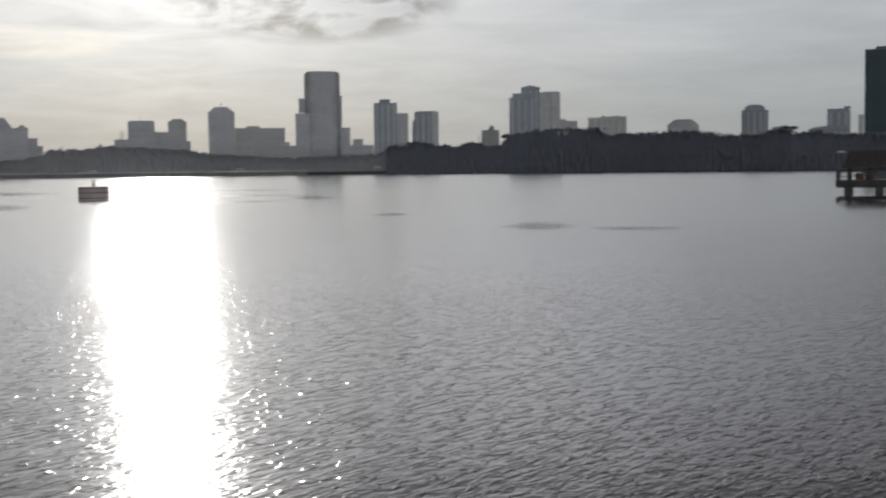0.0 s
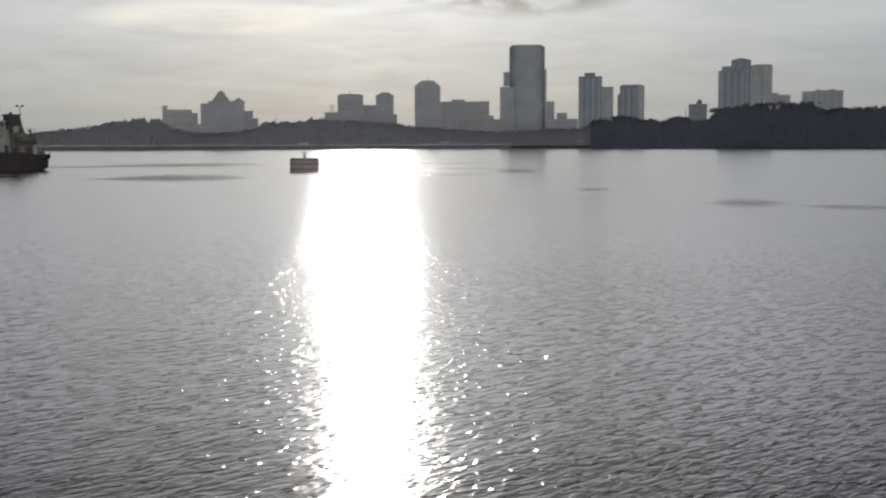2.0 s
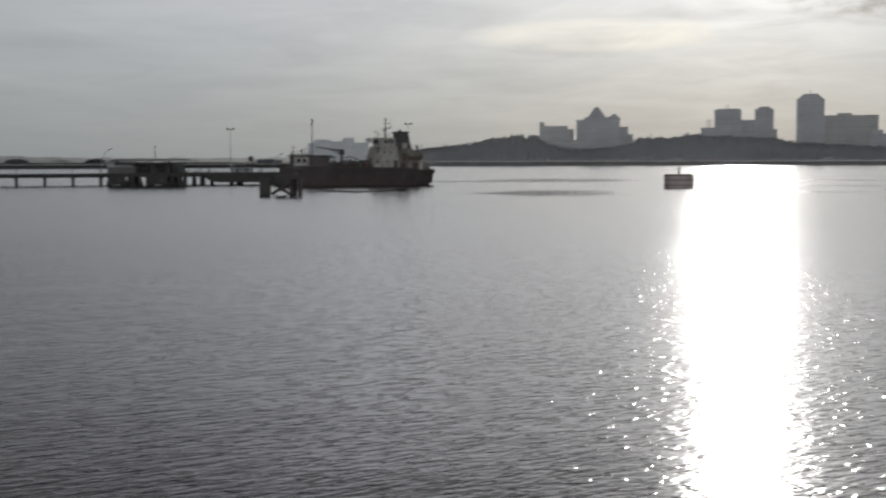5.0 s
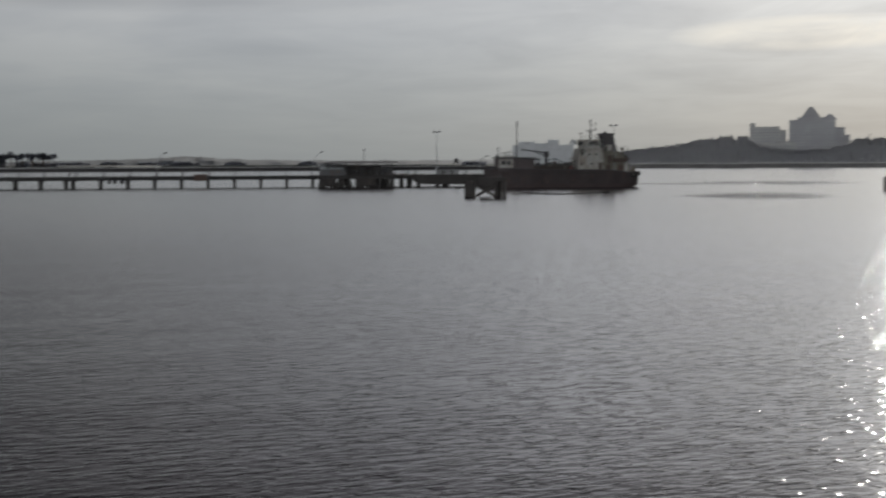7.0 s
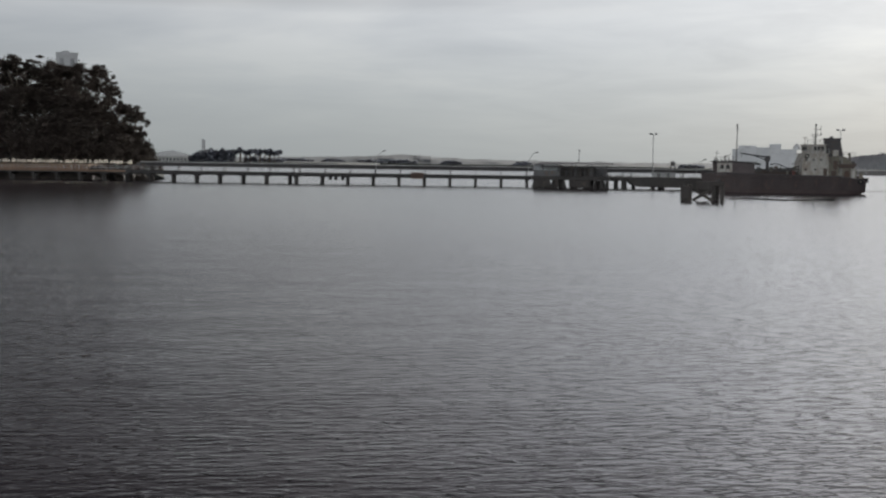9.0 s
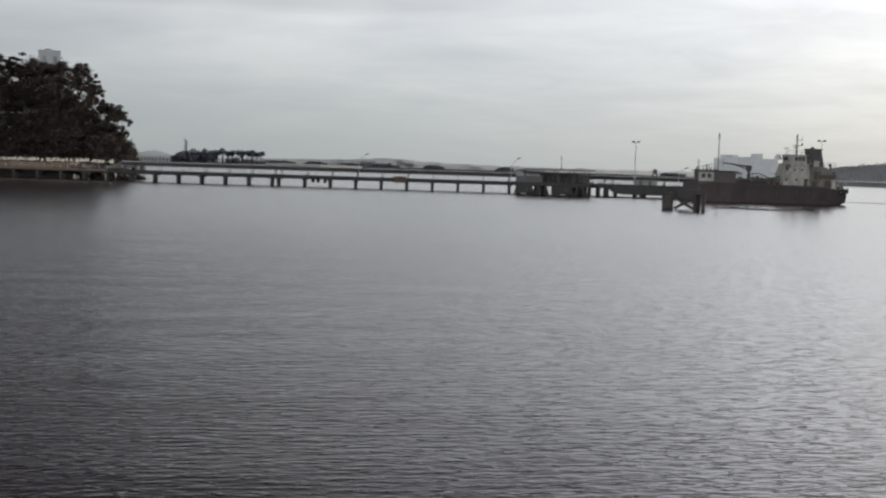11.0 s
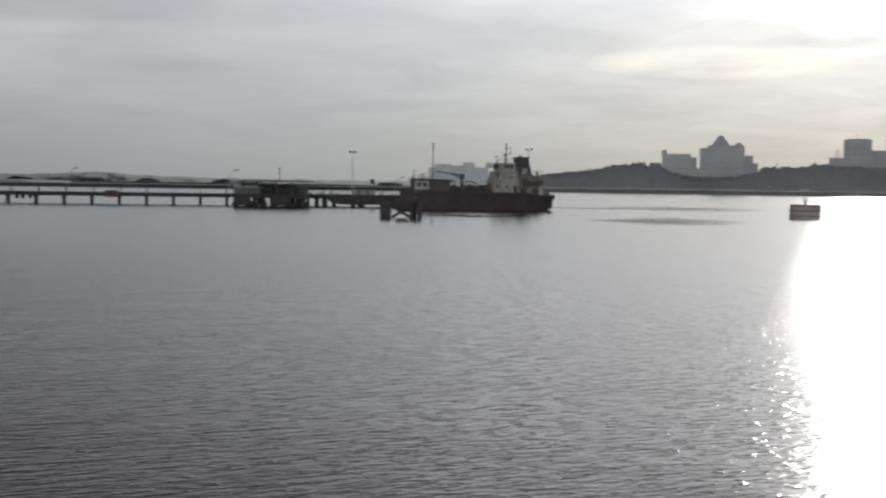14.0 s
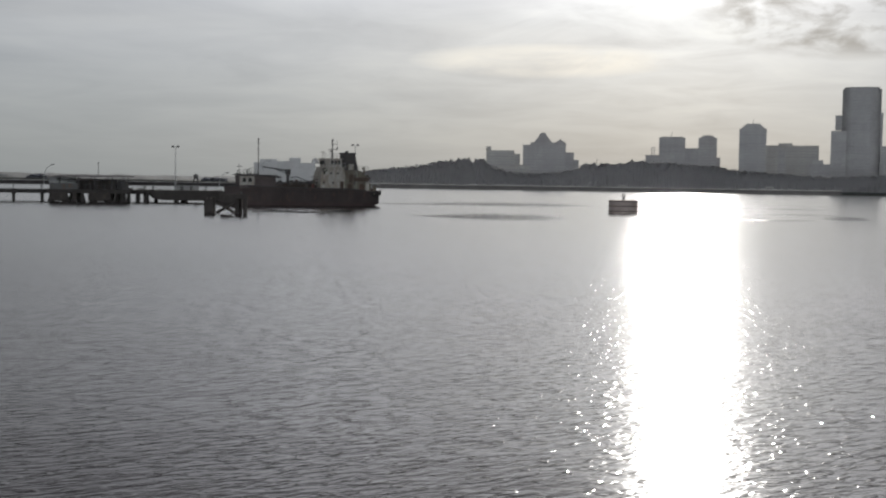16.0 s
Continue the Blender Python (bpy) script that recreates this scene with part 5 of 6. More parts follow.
    for y in (-1.9, -1.5):
        rod(bm, (9.2, y, 4.75), (17.5, y, 4.75), 0.11, seg=7)
    box(bm, 13.0, 17.4, -2.2, -0.8, 5.05, 5.3)
    part("cargo_manifold", bm, "pipe", ob)
    # the raised tank trunk with its valves, reels and drums
    bm = bmesh.new()
    box(bm, 9.1, 17.9, -2.3, 2.3, 2.7, 4.5, 0.06)
    trunk = part("tank_trunk", bm, "deck", ob, "rust-brown raised tank trunk")
    rng = random.Random(12)
    for k in range(9):
        x = 9.6 + 0.92 * k
        bm = bmesh.new()
        top = 4.5 + rng.uniform(0.35, 0.9)
        rod(bm, (x, -1.7, 4.45), (x, -1.7, top), 0.09, seg=6)
        ring(bm, (x, -1.7, top), (0, 0, 1), 0.22, 0.04, 10, 5)
        part("valve", bm, "steel", trunk)
    for x, y, r, h, mat in ((10.9, -2.7, 0.32, 0.95, "rust"), (16.9, -2.7, 0.32, 0.95, "red"), (15.6, -2.75, 0.3, 0.9, "ship_grey")):
        bm = bmesh.new()
        rod(bm, (x, y, 2.95), (x, y, 2.95 + h + 0.9), r, seg=12)
        part("oil_drum", bm, mat, ob)
    # aft clutter: ventilators, lockers and a ladder on the casing
    for x, y, z, h in ((24.9, -2.3, 7.9, 1.0), (28.6, -1.6, 7.4, 1.1), (29.6, -1.2, 5.6, 1.2)):
        bm = bmesh.new()
        rod(bm, (x, y, z - 0.3), (x, y, z + h * 0.7), 0.2, seg=10)
        rod(bm, (x, y, z + h * 0.7), (x - 0.25, y - 0.15, z + h), 0.26, 0.36, 10)
        part("ventilator", bm, "ship_grey", ob)
    for x0, x1, z1, mat in ((24.6, 25.6, 4.9, "deck"), (27.2, 28.4, 4.6, "rust"), (30.3, 31.0, 4.5, "ship_grey")):
        bm = bmesh.new()
        box(bm, x0, x1, -2.95, -2.62, 2.6, z1, 0.03)
        part("deck_locker", bm, mat, ob)
    bm = bmesh.new()
    for x in (26.3, 26.75):
        rod(bm, (x, -2.68, 3.4), (x, -2.68, 8.3), 0.04, seg=5)
    for k in range(14):
        rod(bm, (26.3, -2.68, 3.6 + 0.33 * k), (26.75, -2.68, 3.6 + 0.33 * k), 0.025, seg=5)
    part("ladder", bm, "galv", ob)
    # aft deckhouse
    bm = bmesh.new()
    prism(bm, [(18.4, 3.2), (23.9, 3.2), (23.9, 6.4), (23.7, 8.5), (19.2, 8.5), (18.5, 6.6)], -3.2, 3.2)
    house = part("deckhouse", bm, "ship_white", ob, "weathered white steel deckhouse")
    bm = bmesh.new()
    prism(bm, [(19.8, 8.5), (23.4, 8.5), (23.2, 10.3), (19.6, 10.3)], -2.7, 2.7)
    wheel = part("wheelhouse", bm, "ship_white", ob, "white wheelhouse with dark windows")
    for x in (20.9, 21.65, 22.4):
        bm = bmesh.new()
        box(bm, x, x + 0.55, -2.75, -2.68, 9.2, 10.0)
        part("window", bm, "plate", wheel)
    for y in (-1.9, -0.6, 0.7):
        bm = bmesh.new()
        box(bm, 19.58, 19.78, y, y + 1.0, 9.2, 10.0)
        part("window", bm, "plate", wheel)
    bm = bmesh.new()
    box(bm, 19.4, 23.5, -3.0, 3.0, 10.3, 10.46)
    box(bm, 18.9, 24.0, -3.5, 3.5, 8.42, 8.56)
    part("bridge_deck", bm, "ship_white", ob)
    for x, z in ((19.3, 7.2), (20.8, 7.2), (22.3, 7.2), (19.2, 5.1), (21.2, 5.1)):
        bm = bmesh.new()
        rod(bm, (x, -3.26, z), (x, -3.17, z), 0.22, seg=12)
        part("porthole", bm, "plate", house)
    bm = bmesh.new()
    box(bm, 22.8, 23.6, -3.26, -3.17, 3.4, 5.4)
    part("door", bm, "deck", house, "rust-brown steel door")
    bm = bmesh.new()
    ring(bm, (19.3, -3.6, 7.9), (0, 1, 0), 0.38, 0.1, 14, 6)
    part("lifebuoy", bm, "rubber", house, "sooty dark lifebuoy")
    bm = bmesh.new()
    for x in [18.95 + 0.83 * k for k in range(7)]:
        rod(bm, (x, -3.45, 8.5), (x, -3.45, 9.45), 0.03, seg=5)
    for z in (9.0, 9.45):
        rod(bm, (18.95, -3.45, z), (23.95, -3.45, z), 0.03, seg=5)
    part("bridge_rail", bm, "galv", ob)
    # funnel
    bm = bmesh.new()
    prism(bm, [(24.0, 7.6), (27.5, 7.0), (26.6, 11.5), (24.0, 11.75)], -1.5, 1.5)
    fun = part("funnel", bm, "funnel", ob, "sooty black funnel")
    bm = bmesh.new()
    box(bm, 23.8, 26.8, -1.6, 1.6, 11.55, 11.85)
    for y in (-0.6, 0.5):
        rod(bm, (25.0, y, 11.8), (25.2, y, 12.2), 0.22, seg=8)
    part("funnel_cap", bm, "steel", fun)
    # aft casing under the funnel and the boat beside it
    bm = bmesh.new()
    prism(bm, [(23.95, 3.0), (30.0, 3.0), (29.8, 5.0), (28.9, 6.6), (27.4, 7.9), (23.95, 7.9)], -2.6, 2.6)
    part("aft_casing", bm, "ship_grey", ob, "grey aft machinery casing")
    bm = bmesh.new()
    prism(bm, [(25.7, 6.3), (26.3, 5.5), (28.9, 5.5), (29.6, 6.4)], -3.5, -2.3)
    boat = part("work_boat", bm, "deck", ob, "small rusty brown boat in davits")
    for x in (26.2, 29.0):
        bm = bmesh.new()
        rod(bm, (x, -2.6, 4.6), (x, -3.0, 7.0), 0.09, seg=6)
        rod(bm, (x, -3.0, 7.0), (x, -3.4, 6.6), 0.07, seg=6)
        part("davit", bm, "steel", ob)
    # signal mast
    bm = bmesh.new()
    rod(bm, (21.9, 0, 10.5), (21.9, 0, 14.9), 0.2, 0.1, 8)
    rod(bm, (21.0, 0, 12.5), (23.0, 0, 12.5), 0.07, seg=6)
    rod(bm, (21.5, 0, 13.7), (22.9, 0, 13.7), 0.06, seg=6)
    box(bm, 21.3, 22.0, -0.5, 0.5, 12.0, 12.2)
    rod(bm, (22.9, 0, 13.4), (22.9, 0, 14.4), 0.05, seg=5)
    rod(bm, (22.95, 0, 12.5), (22.95, 0, 13.1), 0.12, seg=6)
    rod(bm, (21.9, 0, 14.3), (21.9, 0, 14.75), 0.2, seg=8)
    part("signal_mast", bm, "steel", ob)
    bm = bmesh.new()
    rod(bm, (19.9, 0.6, 10.5), (19.9, 0.6, 12.0), 0.07, seg=6)
    box(bm, 19.4, 20.4, 0.5, 0.7, 11.8, 11.95)
    part("radar", bm, "ship_white", ob)
    # stern: bulwark, bitts and a tyre fender
    bm = bmesh.new()
    prism(bm, [(29.2, 3.1), (31.8, 2.8), (31.9, 3.2), (31.2, 3.7), (30.4, 3.9), (29.2, 3.8)], -2.3, -2.1)
    prism(bm, [(31.7, 2.6), (31.9, 2.6), (32.0, 3.2), (31.7, 3.2)], -2.1, 2.1)
    part("stern_bulwark", bm, "hull", ob)
    for at, axis in (((32.25, -1.6, 3.0), (1, 0, 0)), ((30.6, -2.95, 2.7), (0, 1, 0))):
        bm = bmesh.new()
        ring(bm, at, axis, 0.42, 0.2)
        part("tyre_fender", bm, "rubber", ob)
    # rails along the tank deck and the bent pipe hoop at the stern
    for x0, x1, y, z in ((9.4, 17.6, -3.5, 3.85), (24.6, 29.4, -2.62, 7.9), (19.4, 23.4, -2.95, 10.46)):
        bm = bmesh.new()
        n = round((x1 - x0) / 1.2)
        for k in range(n + 1):
            x = x0 + (x1 - x0) * k / n
            rod(bm, (x, y, z), (x, y, z + 0.95), 0.035, seg=5)
        for dz in (0.5, 0.95):
            rod(bm, (x0, y, z + dz), (x1, y, z + dz), 0.03, seg=5)
        part("guard_rail", bm, "steel", ob)
    bm = bmesh.new()
    bend = [Vector((30.2 + 0.9 * (1 - math.cos(math.pi * k / 8)), -2.0, 4.3 + 0.75 * math.sin(math.pi * k / 8))) for k in range(9)]
    for p, q in zip(bend, bend[1:]):
        rod(bm, p, q, 0.07, seg=6)
    part("stern_hoop", bm, "galv", ob)
    # cargo hoses, stowed timber and lashed gear heaped on the tank deck
    rng = random.Random(29)
    for k in range(16):
        x, y = 9.5 + rng.uniform(0, 8.0), rng.uniform(-2.2, -0.3)
        bm = bmesh.new()
        w, h = rng.uniform(0.3, 1.1), rng.uniform(0.35, 1.2)
        if k % 3:
            box(bm, x - w / 2, x + w / 2, y - 0.3, y + 0.3, 4.45, 4.5 + h, 0.08)
        else:
            rod(bm, (x - w, y, 4.6), (x + w, y - 0.2, 4.5 + h), 0.1, seg=6)
        part("deck_gear", bm, ("deck", "rust", "ship_grey", "steel")[k % 4], ob)
    bm = bmesh.new()
    for k in range(8):
        p = Vector((12.2 + 0.75 * k, -2.0, 6.0 + 0.35 * math.sin(k * 0.9) - 0.06 * k))
        q = Vector((12.2 + 0.75 * (k + 1), -2.0, 6.0 + 0.35 * math.sin((k + 1) * 0.9) - 0.06 * (k + 1)))
        rod(bm, p, q, 0.09, seg=6)
    part("cargo_hose", bm, "rubber", ob)
    # steps, doors and pipes on the machinery casing
    for x0, x1, z0, z1, mat in ((25.0, 25.8, 5.2, 7.0, "deck"), (27.4, 28.2, 3.2, 5.0, "rust"), (28.7, 29.5, 3.3, 5.6, "ship_white"), (24.8, 26.0, 8.0, 9.3, "ship_white")):
        bm = bmesh.new()
        box(bm, x0, x1, -2.72, -2.55, z0, z1, 0.04)
        part("casing_panel", bm, mat, ob)
    bm = bmesh.new()
    rod(bm, (23.9, -1.7, 8.0), (23.9, -1.7, 11.2), 0.12, seg=7)
    rod(bm, (27.2, -1.4, 7.8), (26.5, -1.4, 10.8), 0.1, seg=7)
    part("exhaust_pipe", bm, "funnel", ob)
    # plating seams
    for x in (5.0, 10.0, 15.0, 20.0, 25.0):
        bm = bmesh.new()
        box(bm, x - 0.05, x + 0.05, -between(half, x) - 0.03, -between(half, x) + 0.05, 1.5, between(sheer, x) - 0.1)
        part("hull_frame", bm, "hull", ob)


def berth_dolphin():
    """The piled stub behind the coaster that carries its floodlight mast."""
    p = place(-28.85, 290)
    ob = thing("mast_dolphin", (p.x, p.y, 0), 29, "square concrete dolphin behind the moored ship", "dolphin")
    bm = bmesh.new()
    box(bm, -2, 2, -2, 2, 2.0, 3.0, 0.1)
    part("cap", bm, "concrete", ob)
    for x in (-1.4, 1.4):
        for y in (-1.4, 1.4):
            bm = bmesh.new()
            rod(bm, (x, y, -3), (x, y, 2.0), 0.4, seg=9)
            part("pile", bm, "pile", ob)
    flood_mast((p.x, p.y, 3.0), 29, 11.3, "tall grey floodlight mast behind the ship")


def dolphin():
    p = place(-34.86, 200)
    ob = thing("mooring_dolphin", (p.x, p.y, 0), 34.86, "dark tarred timber mooring dolphin standing in the water", "dolphin")
    for x, y, top in ((-3.15, 0, 2.6), (-2.55, 0.1, 2.65), (-1.95, 0, 2.6), (-2.9, 1.6, 2.6), (-2.1, 1.6, 2.6), (1.75, 0, 3.0), (2.35, 1.5, 3.0), (3.1, 0, 2.95)):
        bm = bmesh.new()
        rod(bm, (x * 1.02, y, -3), (x, y, top), 0.36, 0.31, 10)
        part("pile", bm, "timber", ob)
    bm = bmesh.new()
    box(bm, -3.5, -1.9, -0.35, 2.0, 0.15, 2.3, 0.12)
    part("fender_block", bm, "timber", ob)
    bm = bmesh.new()
    box(bm, -1.0, 3.5, -0.3, 0.2, 2.45, 3.2, 0.05)
    box(bm, -1.0, 3.5, 1.3, 1.8, 2.45, 3.2, 0.05)
    box(bm, -0.9, 1.5, -0.3, 1.8, 1.7, 2.6, 0.05)
    part("cap_beam", bm, "timber", ob)
    bm = bmesh.new()
    prism(bm, [(-1.0, 2.5), (1.55, 2.5), (1.1, 1.7), (0.45, 1.1), (0.0, 1.1), (-0.7, 1.7)], 0.3, 1.2)
    part("gusset", bm, "timber", ob)
    for a, b in (((-1.5, -0.2, 0.1), (1.5, -0.2, 1.9)), ((-1.5, 0.1, 1.9), (1.5, 0.1, 0.1))):
        bm = bmesh.new()
        rod(bm, a, b, 0.24, seg=8)
        part("brace", bm, "timber", ob)
    bm = bmesh.new()
    rod(bm, (2.4, 0.6, 3.2), (2.4, 0.6, 3.65), 0.22, 0.28, 10)
    part("bollard", bm, "steel", ob)


def buoy():
    p = place(-16.16, 248)
    ob = thing("mooring_buoy", (p.x, p.y, 0), 16.16, "large rusty drum-shaped mooring buoy afloat", "buoy")
    bm = bmesh.new()
    rod(bm, (0, 0, -0.9), (0, 0, 2.75), 2.95, seg=36)
    bmesh.ops.bevel(bm, geom=[e for e in bm.edges if abs(e.verts[0].co.z - e.verts[1].co.z) < 0.01], offset=0.22, segments=2, affect="EDGES")
    part("drum", bm, "buoy", ob)
    for z in (0.45, 1.5, 2.45):
        bm = bmesh.new()
        ring(bm, (0, 0, z), (0, 0, 1), 2.95, 0.09, 36, 6)
        part("hoop", bm, "rust", ob)
    bm = bmesh.new()
    rod(bm, (0, 0, 2.7), (0, 0, 3.3), 0.26, 0.2, 10)
    ring(bm, (0, 0, 3.6), (0, 1, 0), 0.3, 0.1, 16, 6)
    part("mooring_eye", bm, "steel", ob)


def pavilion():
    """The roofed concrete landing stage on thick piers."""
    p = place(19.85, 214)
    ob = thing("landing_pavilion", (p.x, p.y, 0), -20, "dark roofed concrete landing stage on thick piers", "pavilion")
    bm = bmesh.new()
    box(bm, -7.0, 13, 0, 14, 1.9, 2.75, 0.06)
    box(bm, -6.9, 13, 0.3, 13.6, 1.5, 1.9, 0.04)
    part("deck", bm, "timber", ob)
    for x in (-5.0, 0.0, 5.2, 10.4):
        for y in (1.4, 11.8):
            bm = bmesh.new()
            box(bm, x - 0.62, x + 0.62, y - 0.62, y + 0.62, -3, 1.5, 0.05)
            part("pier", bm, "timber", ob)
    for x in (-6.6, -4.6, -2.6, -0.6, 1.4, 3.4, 5.4, 7.4):
        bm = bmesh.new()
        w = 0.3 if x == -6.6 else 0.12
        box(bm, x - w, x + w, 0.3, 0.3 + w, 2.75, 4.2)
        part("rail_post", bm, "timber", ob)
    for z, r in ((4.25, 0.14), (3.4, 0.06)):
        bm = bmesh.new()
        box(bm, -6.95, 13, 0.28, 0.5, z - r, z + r)
        part("rail", bm, "timber", ob)
    for x in (-4.9, -1.6, 2.2, 6.0, 10.0):
        for y in (1.8, 11.8):
            bm = bmesh.new()
            box(bm, x - 0.24, x + 0.24, y - 0.24, y + 0.24, 2.75, 5.3)
            part("column", bm, "timber", ob)
    bm = bmesh.new()
    verts = [bm.verts.new(v) for v in ((-5.9, 0.6, 5.0), (13, 0.6, 5.0), (13, 13.4, 5.0), (-5.9, 13.4, 5.0), (-5.0, 3.5, 7.7), (13, 3.5, 8.1), (13, 10.5, 8.1), (-5.0, 10.5, 7.7))]
    for f in ((0, 1, 5, 4), (1, 2, 6, 5), (2, 3, 7, 6), (3, 0, 4, 7), (4, 5, 6, 7), (3, 2, 1, 0)):
        bm.faces.new([verts[i] for i in f])
    part("roof", bm, "timber", ob, "dark hipped roof")
    bm = bmesh.new()
    box(bm, -6.0, 13, 0.5, 0.75, 4.7, 5.1)
    box(bm, -6.0, -5.75, 0.5, 13.5, 4.7, 5.1)
    part("fascia", bm, "timber", ob)
    for x0, x1, z1, mat, label in ((-3.9, -2.4, 4.0, "red", "faded red stall counter"), (-2.2, -0.9, 3.7, "rust", "rusty crate"), (3.0, 5.0, 4.1, "red", "faded red stall counter")):
        stall = thing("stall_counter", Matrix.Translation(p) @ pose(0, 0, 0, 0, 0, -20) @ Vector(((x0 + x1) / 2, 3.2, 2.75)), -20, label + " on the landing stage", "counter")
        bm = bmesh.new()
        w = (x1 - x0) / 2
        box(bm, -w, w, -0.5, 0.5, 0, z1 - 2.95, 0.04)
        part("front_panel", bm, mat, stall)
        bm = bmesh.new()
        box(bm, -w - 0.1, w + 0.1, -0.6, 0.6, z1 - 2.95, z1 - 2.85)
        part("top", bm, "timber", stall)
    lamp = thing("deck_lamp", Matrix.Translation(p) @ pose(0, 0, 0, 0, 0, -20) @ Vector((-6.2, 0.8, 2.75)), -20, "pale lamp on a thin post beside the roof", "lamp")
    bm = bmesh.new()
    rod(bm, (0, 0, 0), (0, 0, 4.7), 0.07, 0.05, 8)
    part("post", bm, "steel", lamp)
    bm = bmesh.new()
    prism(bm, [(-0.6, 4.7), (0.7, 4.62), (0.5, 4.95), (-0.4, 5.0)], -0.3, 0.3)
    part("lamp_head", bm, "roof_pale", lamp)


def floating_hose():
    """A dark hose afloat between the dolphin and the coaster."""
    ob = thing("floating_hose", (0, 0, 0), 0, "dark rubber hose floating in front of the moored ship", "hose")
    pts = [place(-33.6 + 0.42 * k, 212 + 4 * math.sin(k * 0.8) + 0.6 * k, 0.06) for k in range(12)]
    for p, q in zip(pts, pts[1:]):
        bm = bmesh.new()
        rod(bm, p, q, 0.16, seg=8)
        part("hose_length", bm, "rubber", ob)


ship()
floating_hose()
berth_dolphin()
dolphin()
buoy()
pavilion()


# ---- small things of the far shores ----
def palm(az, dist, height, seed):
    rng = random.Random(seed)
    p = place(az, dist, 3.6)
    ob = thing("palm_tree", p, rng.uniform(0, 360), "dark slender palm on the distant point", "palm tree", "palms on the point")
    bm = bmesh.new()
    lean = rng.uniform(-0.8, 0.8)
    rod(bm, (0, 0, -0.4), (lean * 0.5, 0, height * 0.5), 0.6, 0.5, 7)
    rod(bm, (lean * 0.5, 0, height * 0.5), (lean, 0, height * 0.82), 0.5, 0.42, 7)
    part("trunk", bm, "bark", ob)
    r = np.random.default_rng(seed)
    lobes = [np.array((lean, 0, height * 0.83)) + r.normal(size=3) * [1.7, 1.7, 1.1] - [0, 0, 1.0] for k in range(9)]
    v, f = leaf_cloud(r, lobes, [[2.4, 2.4, 2.3]] * 9, 560, 0.85)
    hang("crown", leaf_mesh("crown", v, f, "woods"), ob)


for k in range(15):
    palm(-56.9 + 0.15 * k + 0.06 * ((k * 7) % 3 - 1), 1500 + (k * 13) % 23, 14.5 + (k * 5) % 4, 60 + k)


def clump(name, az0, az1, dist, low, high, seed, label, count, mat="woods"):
    """A strip of bushes or low trees."""
    rng = np.random.default_rng(seed)
    lobes, radii = [], []
    for k in range(26):
        a = rng.uniform(az0, az1)
        edge = 1 - abs((a - az0) / (az1 - az0) * 2 - 1) ** 3
        top = low + (high - low) * edge * rng.uniform(0.6, 1.0)
        lobes.append(np.array(place(a, dist + rng.uniform(-6, 6), top * 0.55 + 2)))
        radii.append([dist * 0.0026, 4.0, max(1.2, top * 0.5)])
    v, f = leaf_cloud(rng, lobes, radii, count, dist * 0.0011)
    v[:, 2] = np.maximum(v[:, 2], 2.0)
    ob = new(name, leaf_mesh(name, v, f, mat))
    tagged(ob, label, "bushes", kind="stuff")


clump("bushes", -58.7, -56.7, 1495, 9, 18, 31, "dark round trees on the distant point", 2600)
clump("bushes", -61.2, -54.6, 1524, 5, 9, 32, "low dark bushes along the distant point", 2600)
for az0, az1, seed in ((-55.0, -53.2, 33), (-52.7, -51.7, 34), (-51.0, -49.9, 35), (-49.7, -48.2, 36), (-47.0, -46.2, 37), (-43.6, -42.9, 38), (-36.0, -34.9, 39)):
    clump("bushes", az0, az1, 2640 if az0 < -38 else 1680, 5, 9.5 if az0 < -38 else 6.0, seed, "low dark trees on the far spit", 900)


def tent_hall():
    p = place(-59.7, 1488)
    ob = thing("vaulted_hall", (p.x, p.y, 3.4), 59.7, "pale low hall with a vaulted roof", "hall")
    bm = bmesh.new()
    box(bm, -20, 20, 0, 20, -1, 6.0)
    part("wall", bm, "wall_pale", ob)
    bm = bmesh.new()
    prism(bm, [(-21, 6.0)] + [(-21 + 42 * k / 16, 6.0 + 6.4 * math.sin(math.pi * (0.08 + 0.84 * k / 16))) for k in range(17)] + [(21, 6.0)], -1, 21)
    part("vaulted_roof", bm, "roof_pale", ob)
    for k in range(9):
        bm = bmesh.new()
        box(bm, -18 + 4.2 * k, -15.6 + 4.2 * k, -0.1, 0.2, 1.0, 3.6)
        part("window", bm, "window", ob)


def shore_hut(az, dist, z, w, h, label):
    p = place(az, dist)
    ob = thing("shore_hut", (p.x, p.y, z), -az, label, "hut", "white huts of the far bank")
    bm = bmesh.new()
    box(bm, -w / 2, w / 2, 0, 3.2, -1.0, h * 0.7, 0.05)
    part("wall", bm, "wall_pale", ob)
    bm = bmesh.new()
    prism(bm, [(-w / 2 - 0.4, h * 0.7), (w / 2 + 0.4, h * 0.7), (w / 2 - 0.6, h), (-w / 2 + 0.6, h)], -0.4, 3.6)
    part("roof", bm, "roof_pale", ob)
    for x in (-w * 0.28, w * 0.1):
        bm = bmesh.new()
        box(bm, x, x + w * 0.16, -0.06, 0.1, h * 0.2, h * 0.55)
        part("window", bm, "window", ob)


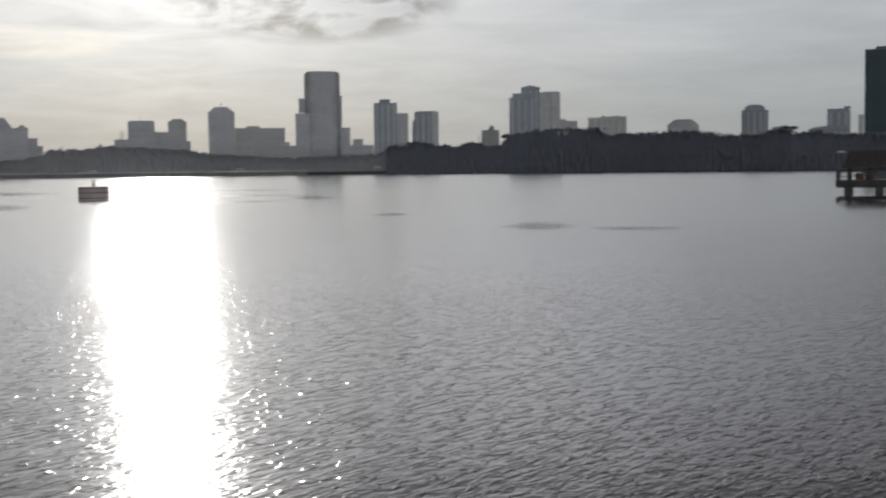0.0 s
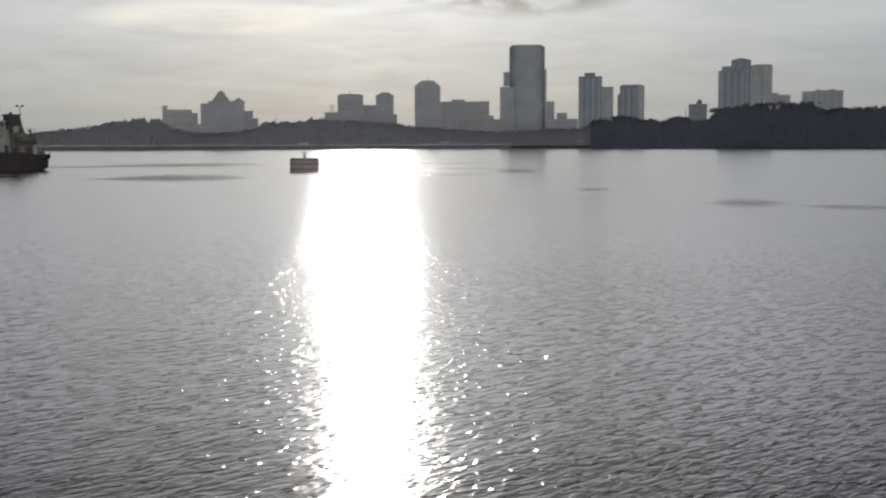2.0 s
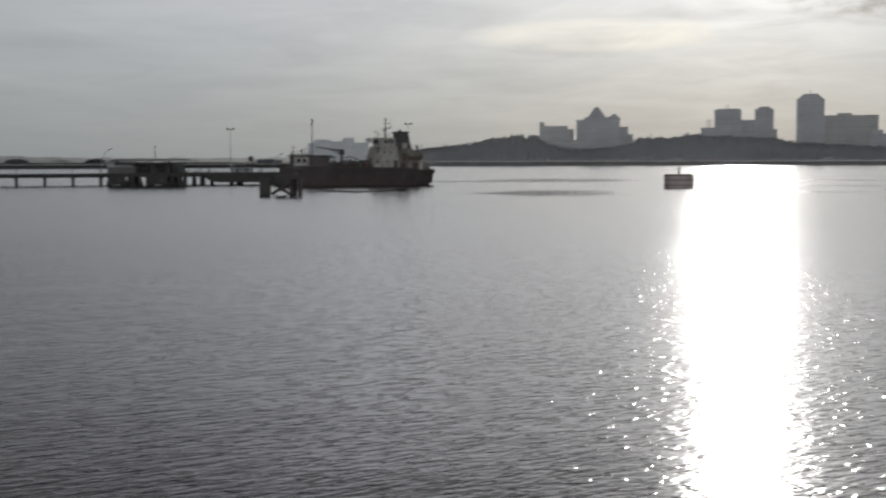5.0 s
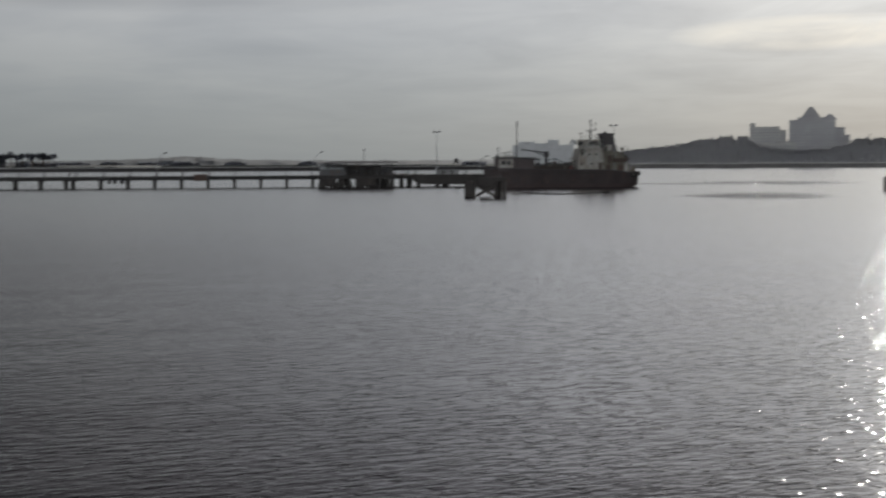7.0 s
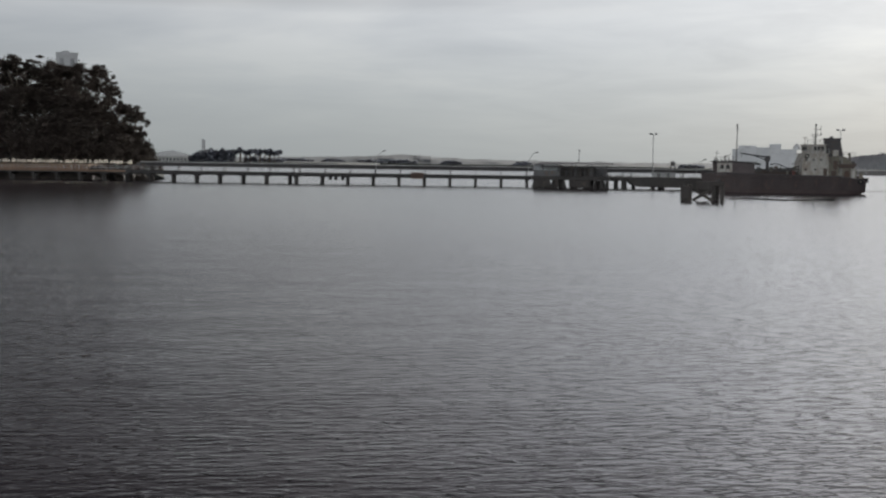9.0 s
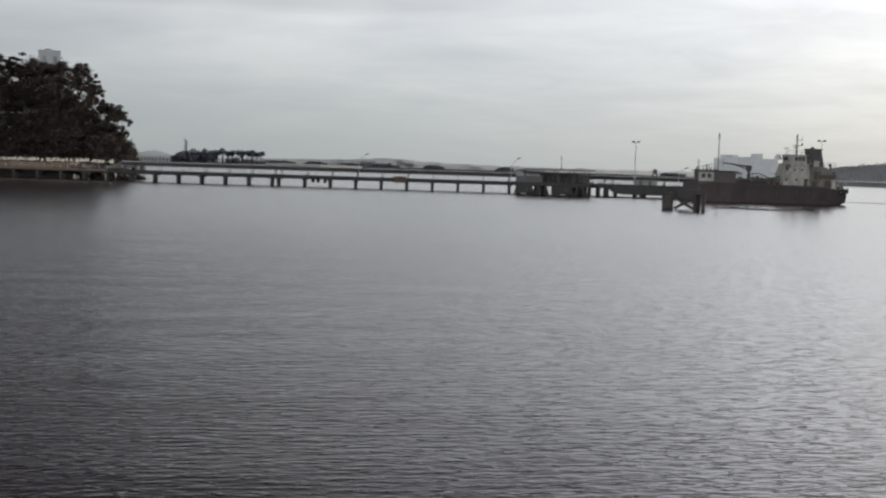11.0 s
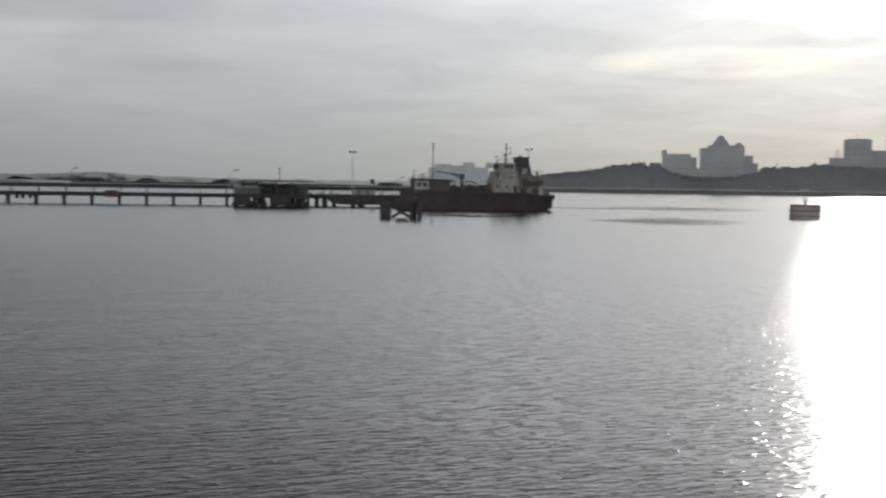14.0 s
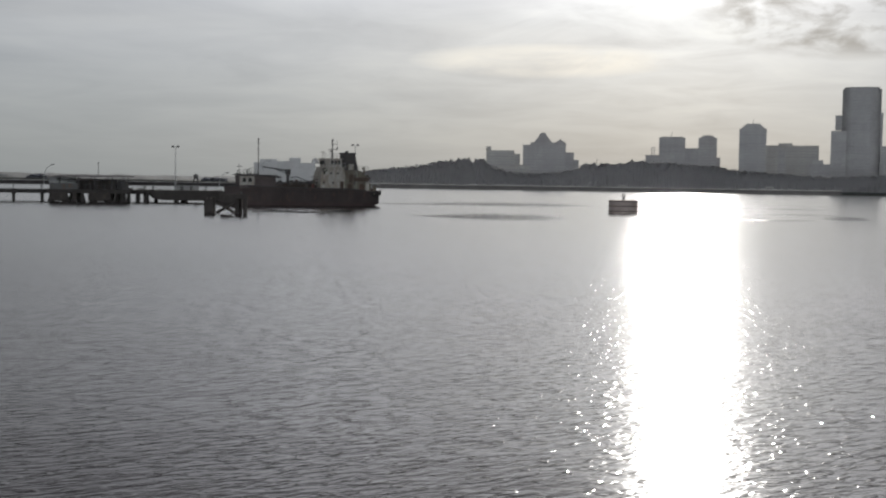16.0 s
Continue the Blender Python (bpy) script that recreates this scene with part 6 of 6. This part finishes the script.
def radio_mast():
    p = place(-17.45, 1420)
    ob = thing("radio_mast", (p.x, p.y, 4), 17.45, "thin grey lattice radio mast above the trees", "mast")
    bm = bmesh.new()
    for x, y in ((-0.6, -0.4), (0.6, -0.4), (0, 0.6)):
        rod(bm, (x, y, 0), (x * 0.3, y * 0.3, 33), 0.16, 0.1, 5)
    part("leg_frame", bm, "steel", ob)
    for k in range(10):
        z, f = 1.5 + 3.1 * k, 1 - 0.065 * k
        bm = bmesh.new()
        rod(bm, (-0.6 * f, -0.4 * f, z), (0.6 * f, -0.4 * f, z + 2.6), 0.08, seg=5)
        part("lattice_brace", bm, "steel", ob)


tent_hall()
radio_mast()
shore_hut(-16.2, 1298, 4.3, 9.5, 2.6, "low white hut on the embankment")
shore_hut(-9.55, 1294, 4.3, 8.0, 3.4, "small white hut on the bank before the woods")
shore_hut(-3.1, 1291, 4.0, 6.0, 4.2, "small white hut at the foot of the woods")
shore_hut(-24.3, 1315, 4.3, 14.0, 5.0, "long pale shed under the wooded slope")
shore_hut(-17.6, 1303, 4.3, 9.0, 5.0, "pale shed among the shore trees")


def rain_tree(az, dist, top, reach, seed):
    """A flat-topped umbrella tree rising over the far woods."""
    p = place(az, dist, 3.6)
    rng = np.random.default_rng(seed)
    ob = thing("rain_tree", p, -az, "dark flat-topped umbrella tree above the far woods", "tree", "umbrella trees of the far shore")
    h = top - 3.6
    bm = bmesh.new()
    rod(bm, (0, 0, -0.5), (0.5, 0, h * 0.7), 0.9, 0.6, 7)
    for k in range(5):
        x = reach * (k / 2 - 1) * 0.7
        rod(bm, (0.5, 0, h * 0.68), (x, rng.uniform(-3, 3), h * 0.9), 0.4, 0.2, 5)
    part("trunk", bm, "bark", ob)
    lobes = [np.array((rng.uniform(-0.8, 0.8) * reach, rng.uniform(-4, 4), h - 2.2 - abs(rng.normal()) * 1.5)) for k in range(12)]
    v, f = leaf_cloud(rng, lobes, [[reach * 0.32, 3.5, 1.5]] * 12, 900, 0.9)
    hang("crown", leaf_mesh("crown", v, f, "woods"), ob)


rain_tree(15.78, 1255, 45, 13, 71)
rain_tree(16.55, 1255, 38, 7, 72)
rain_tree(17.1, 1258, 41, 7, 73)
rain_tree(3.0, 1345, 44, 7, 74)
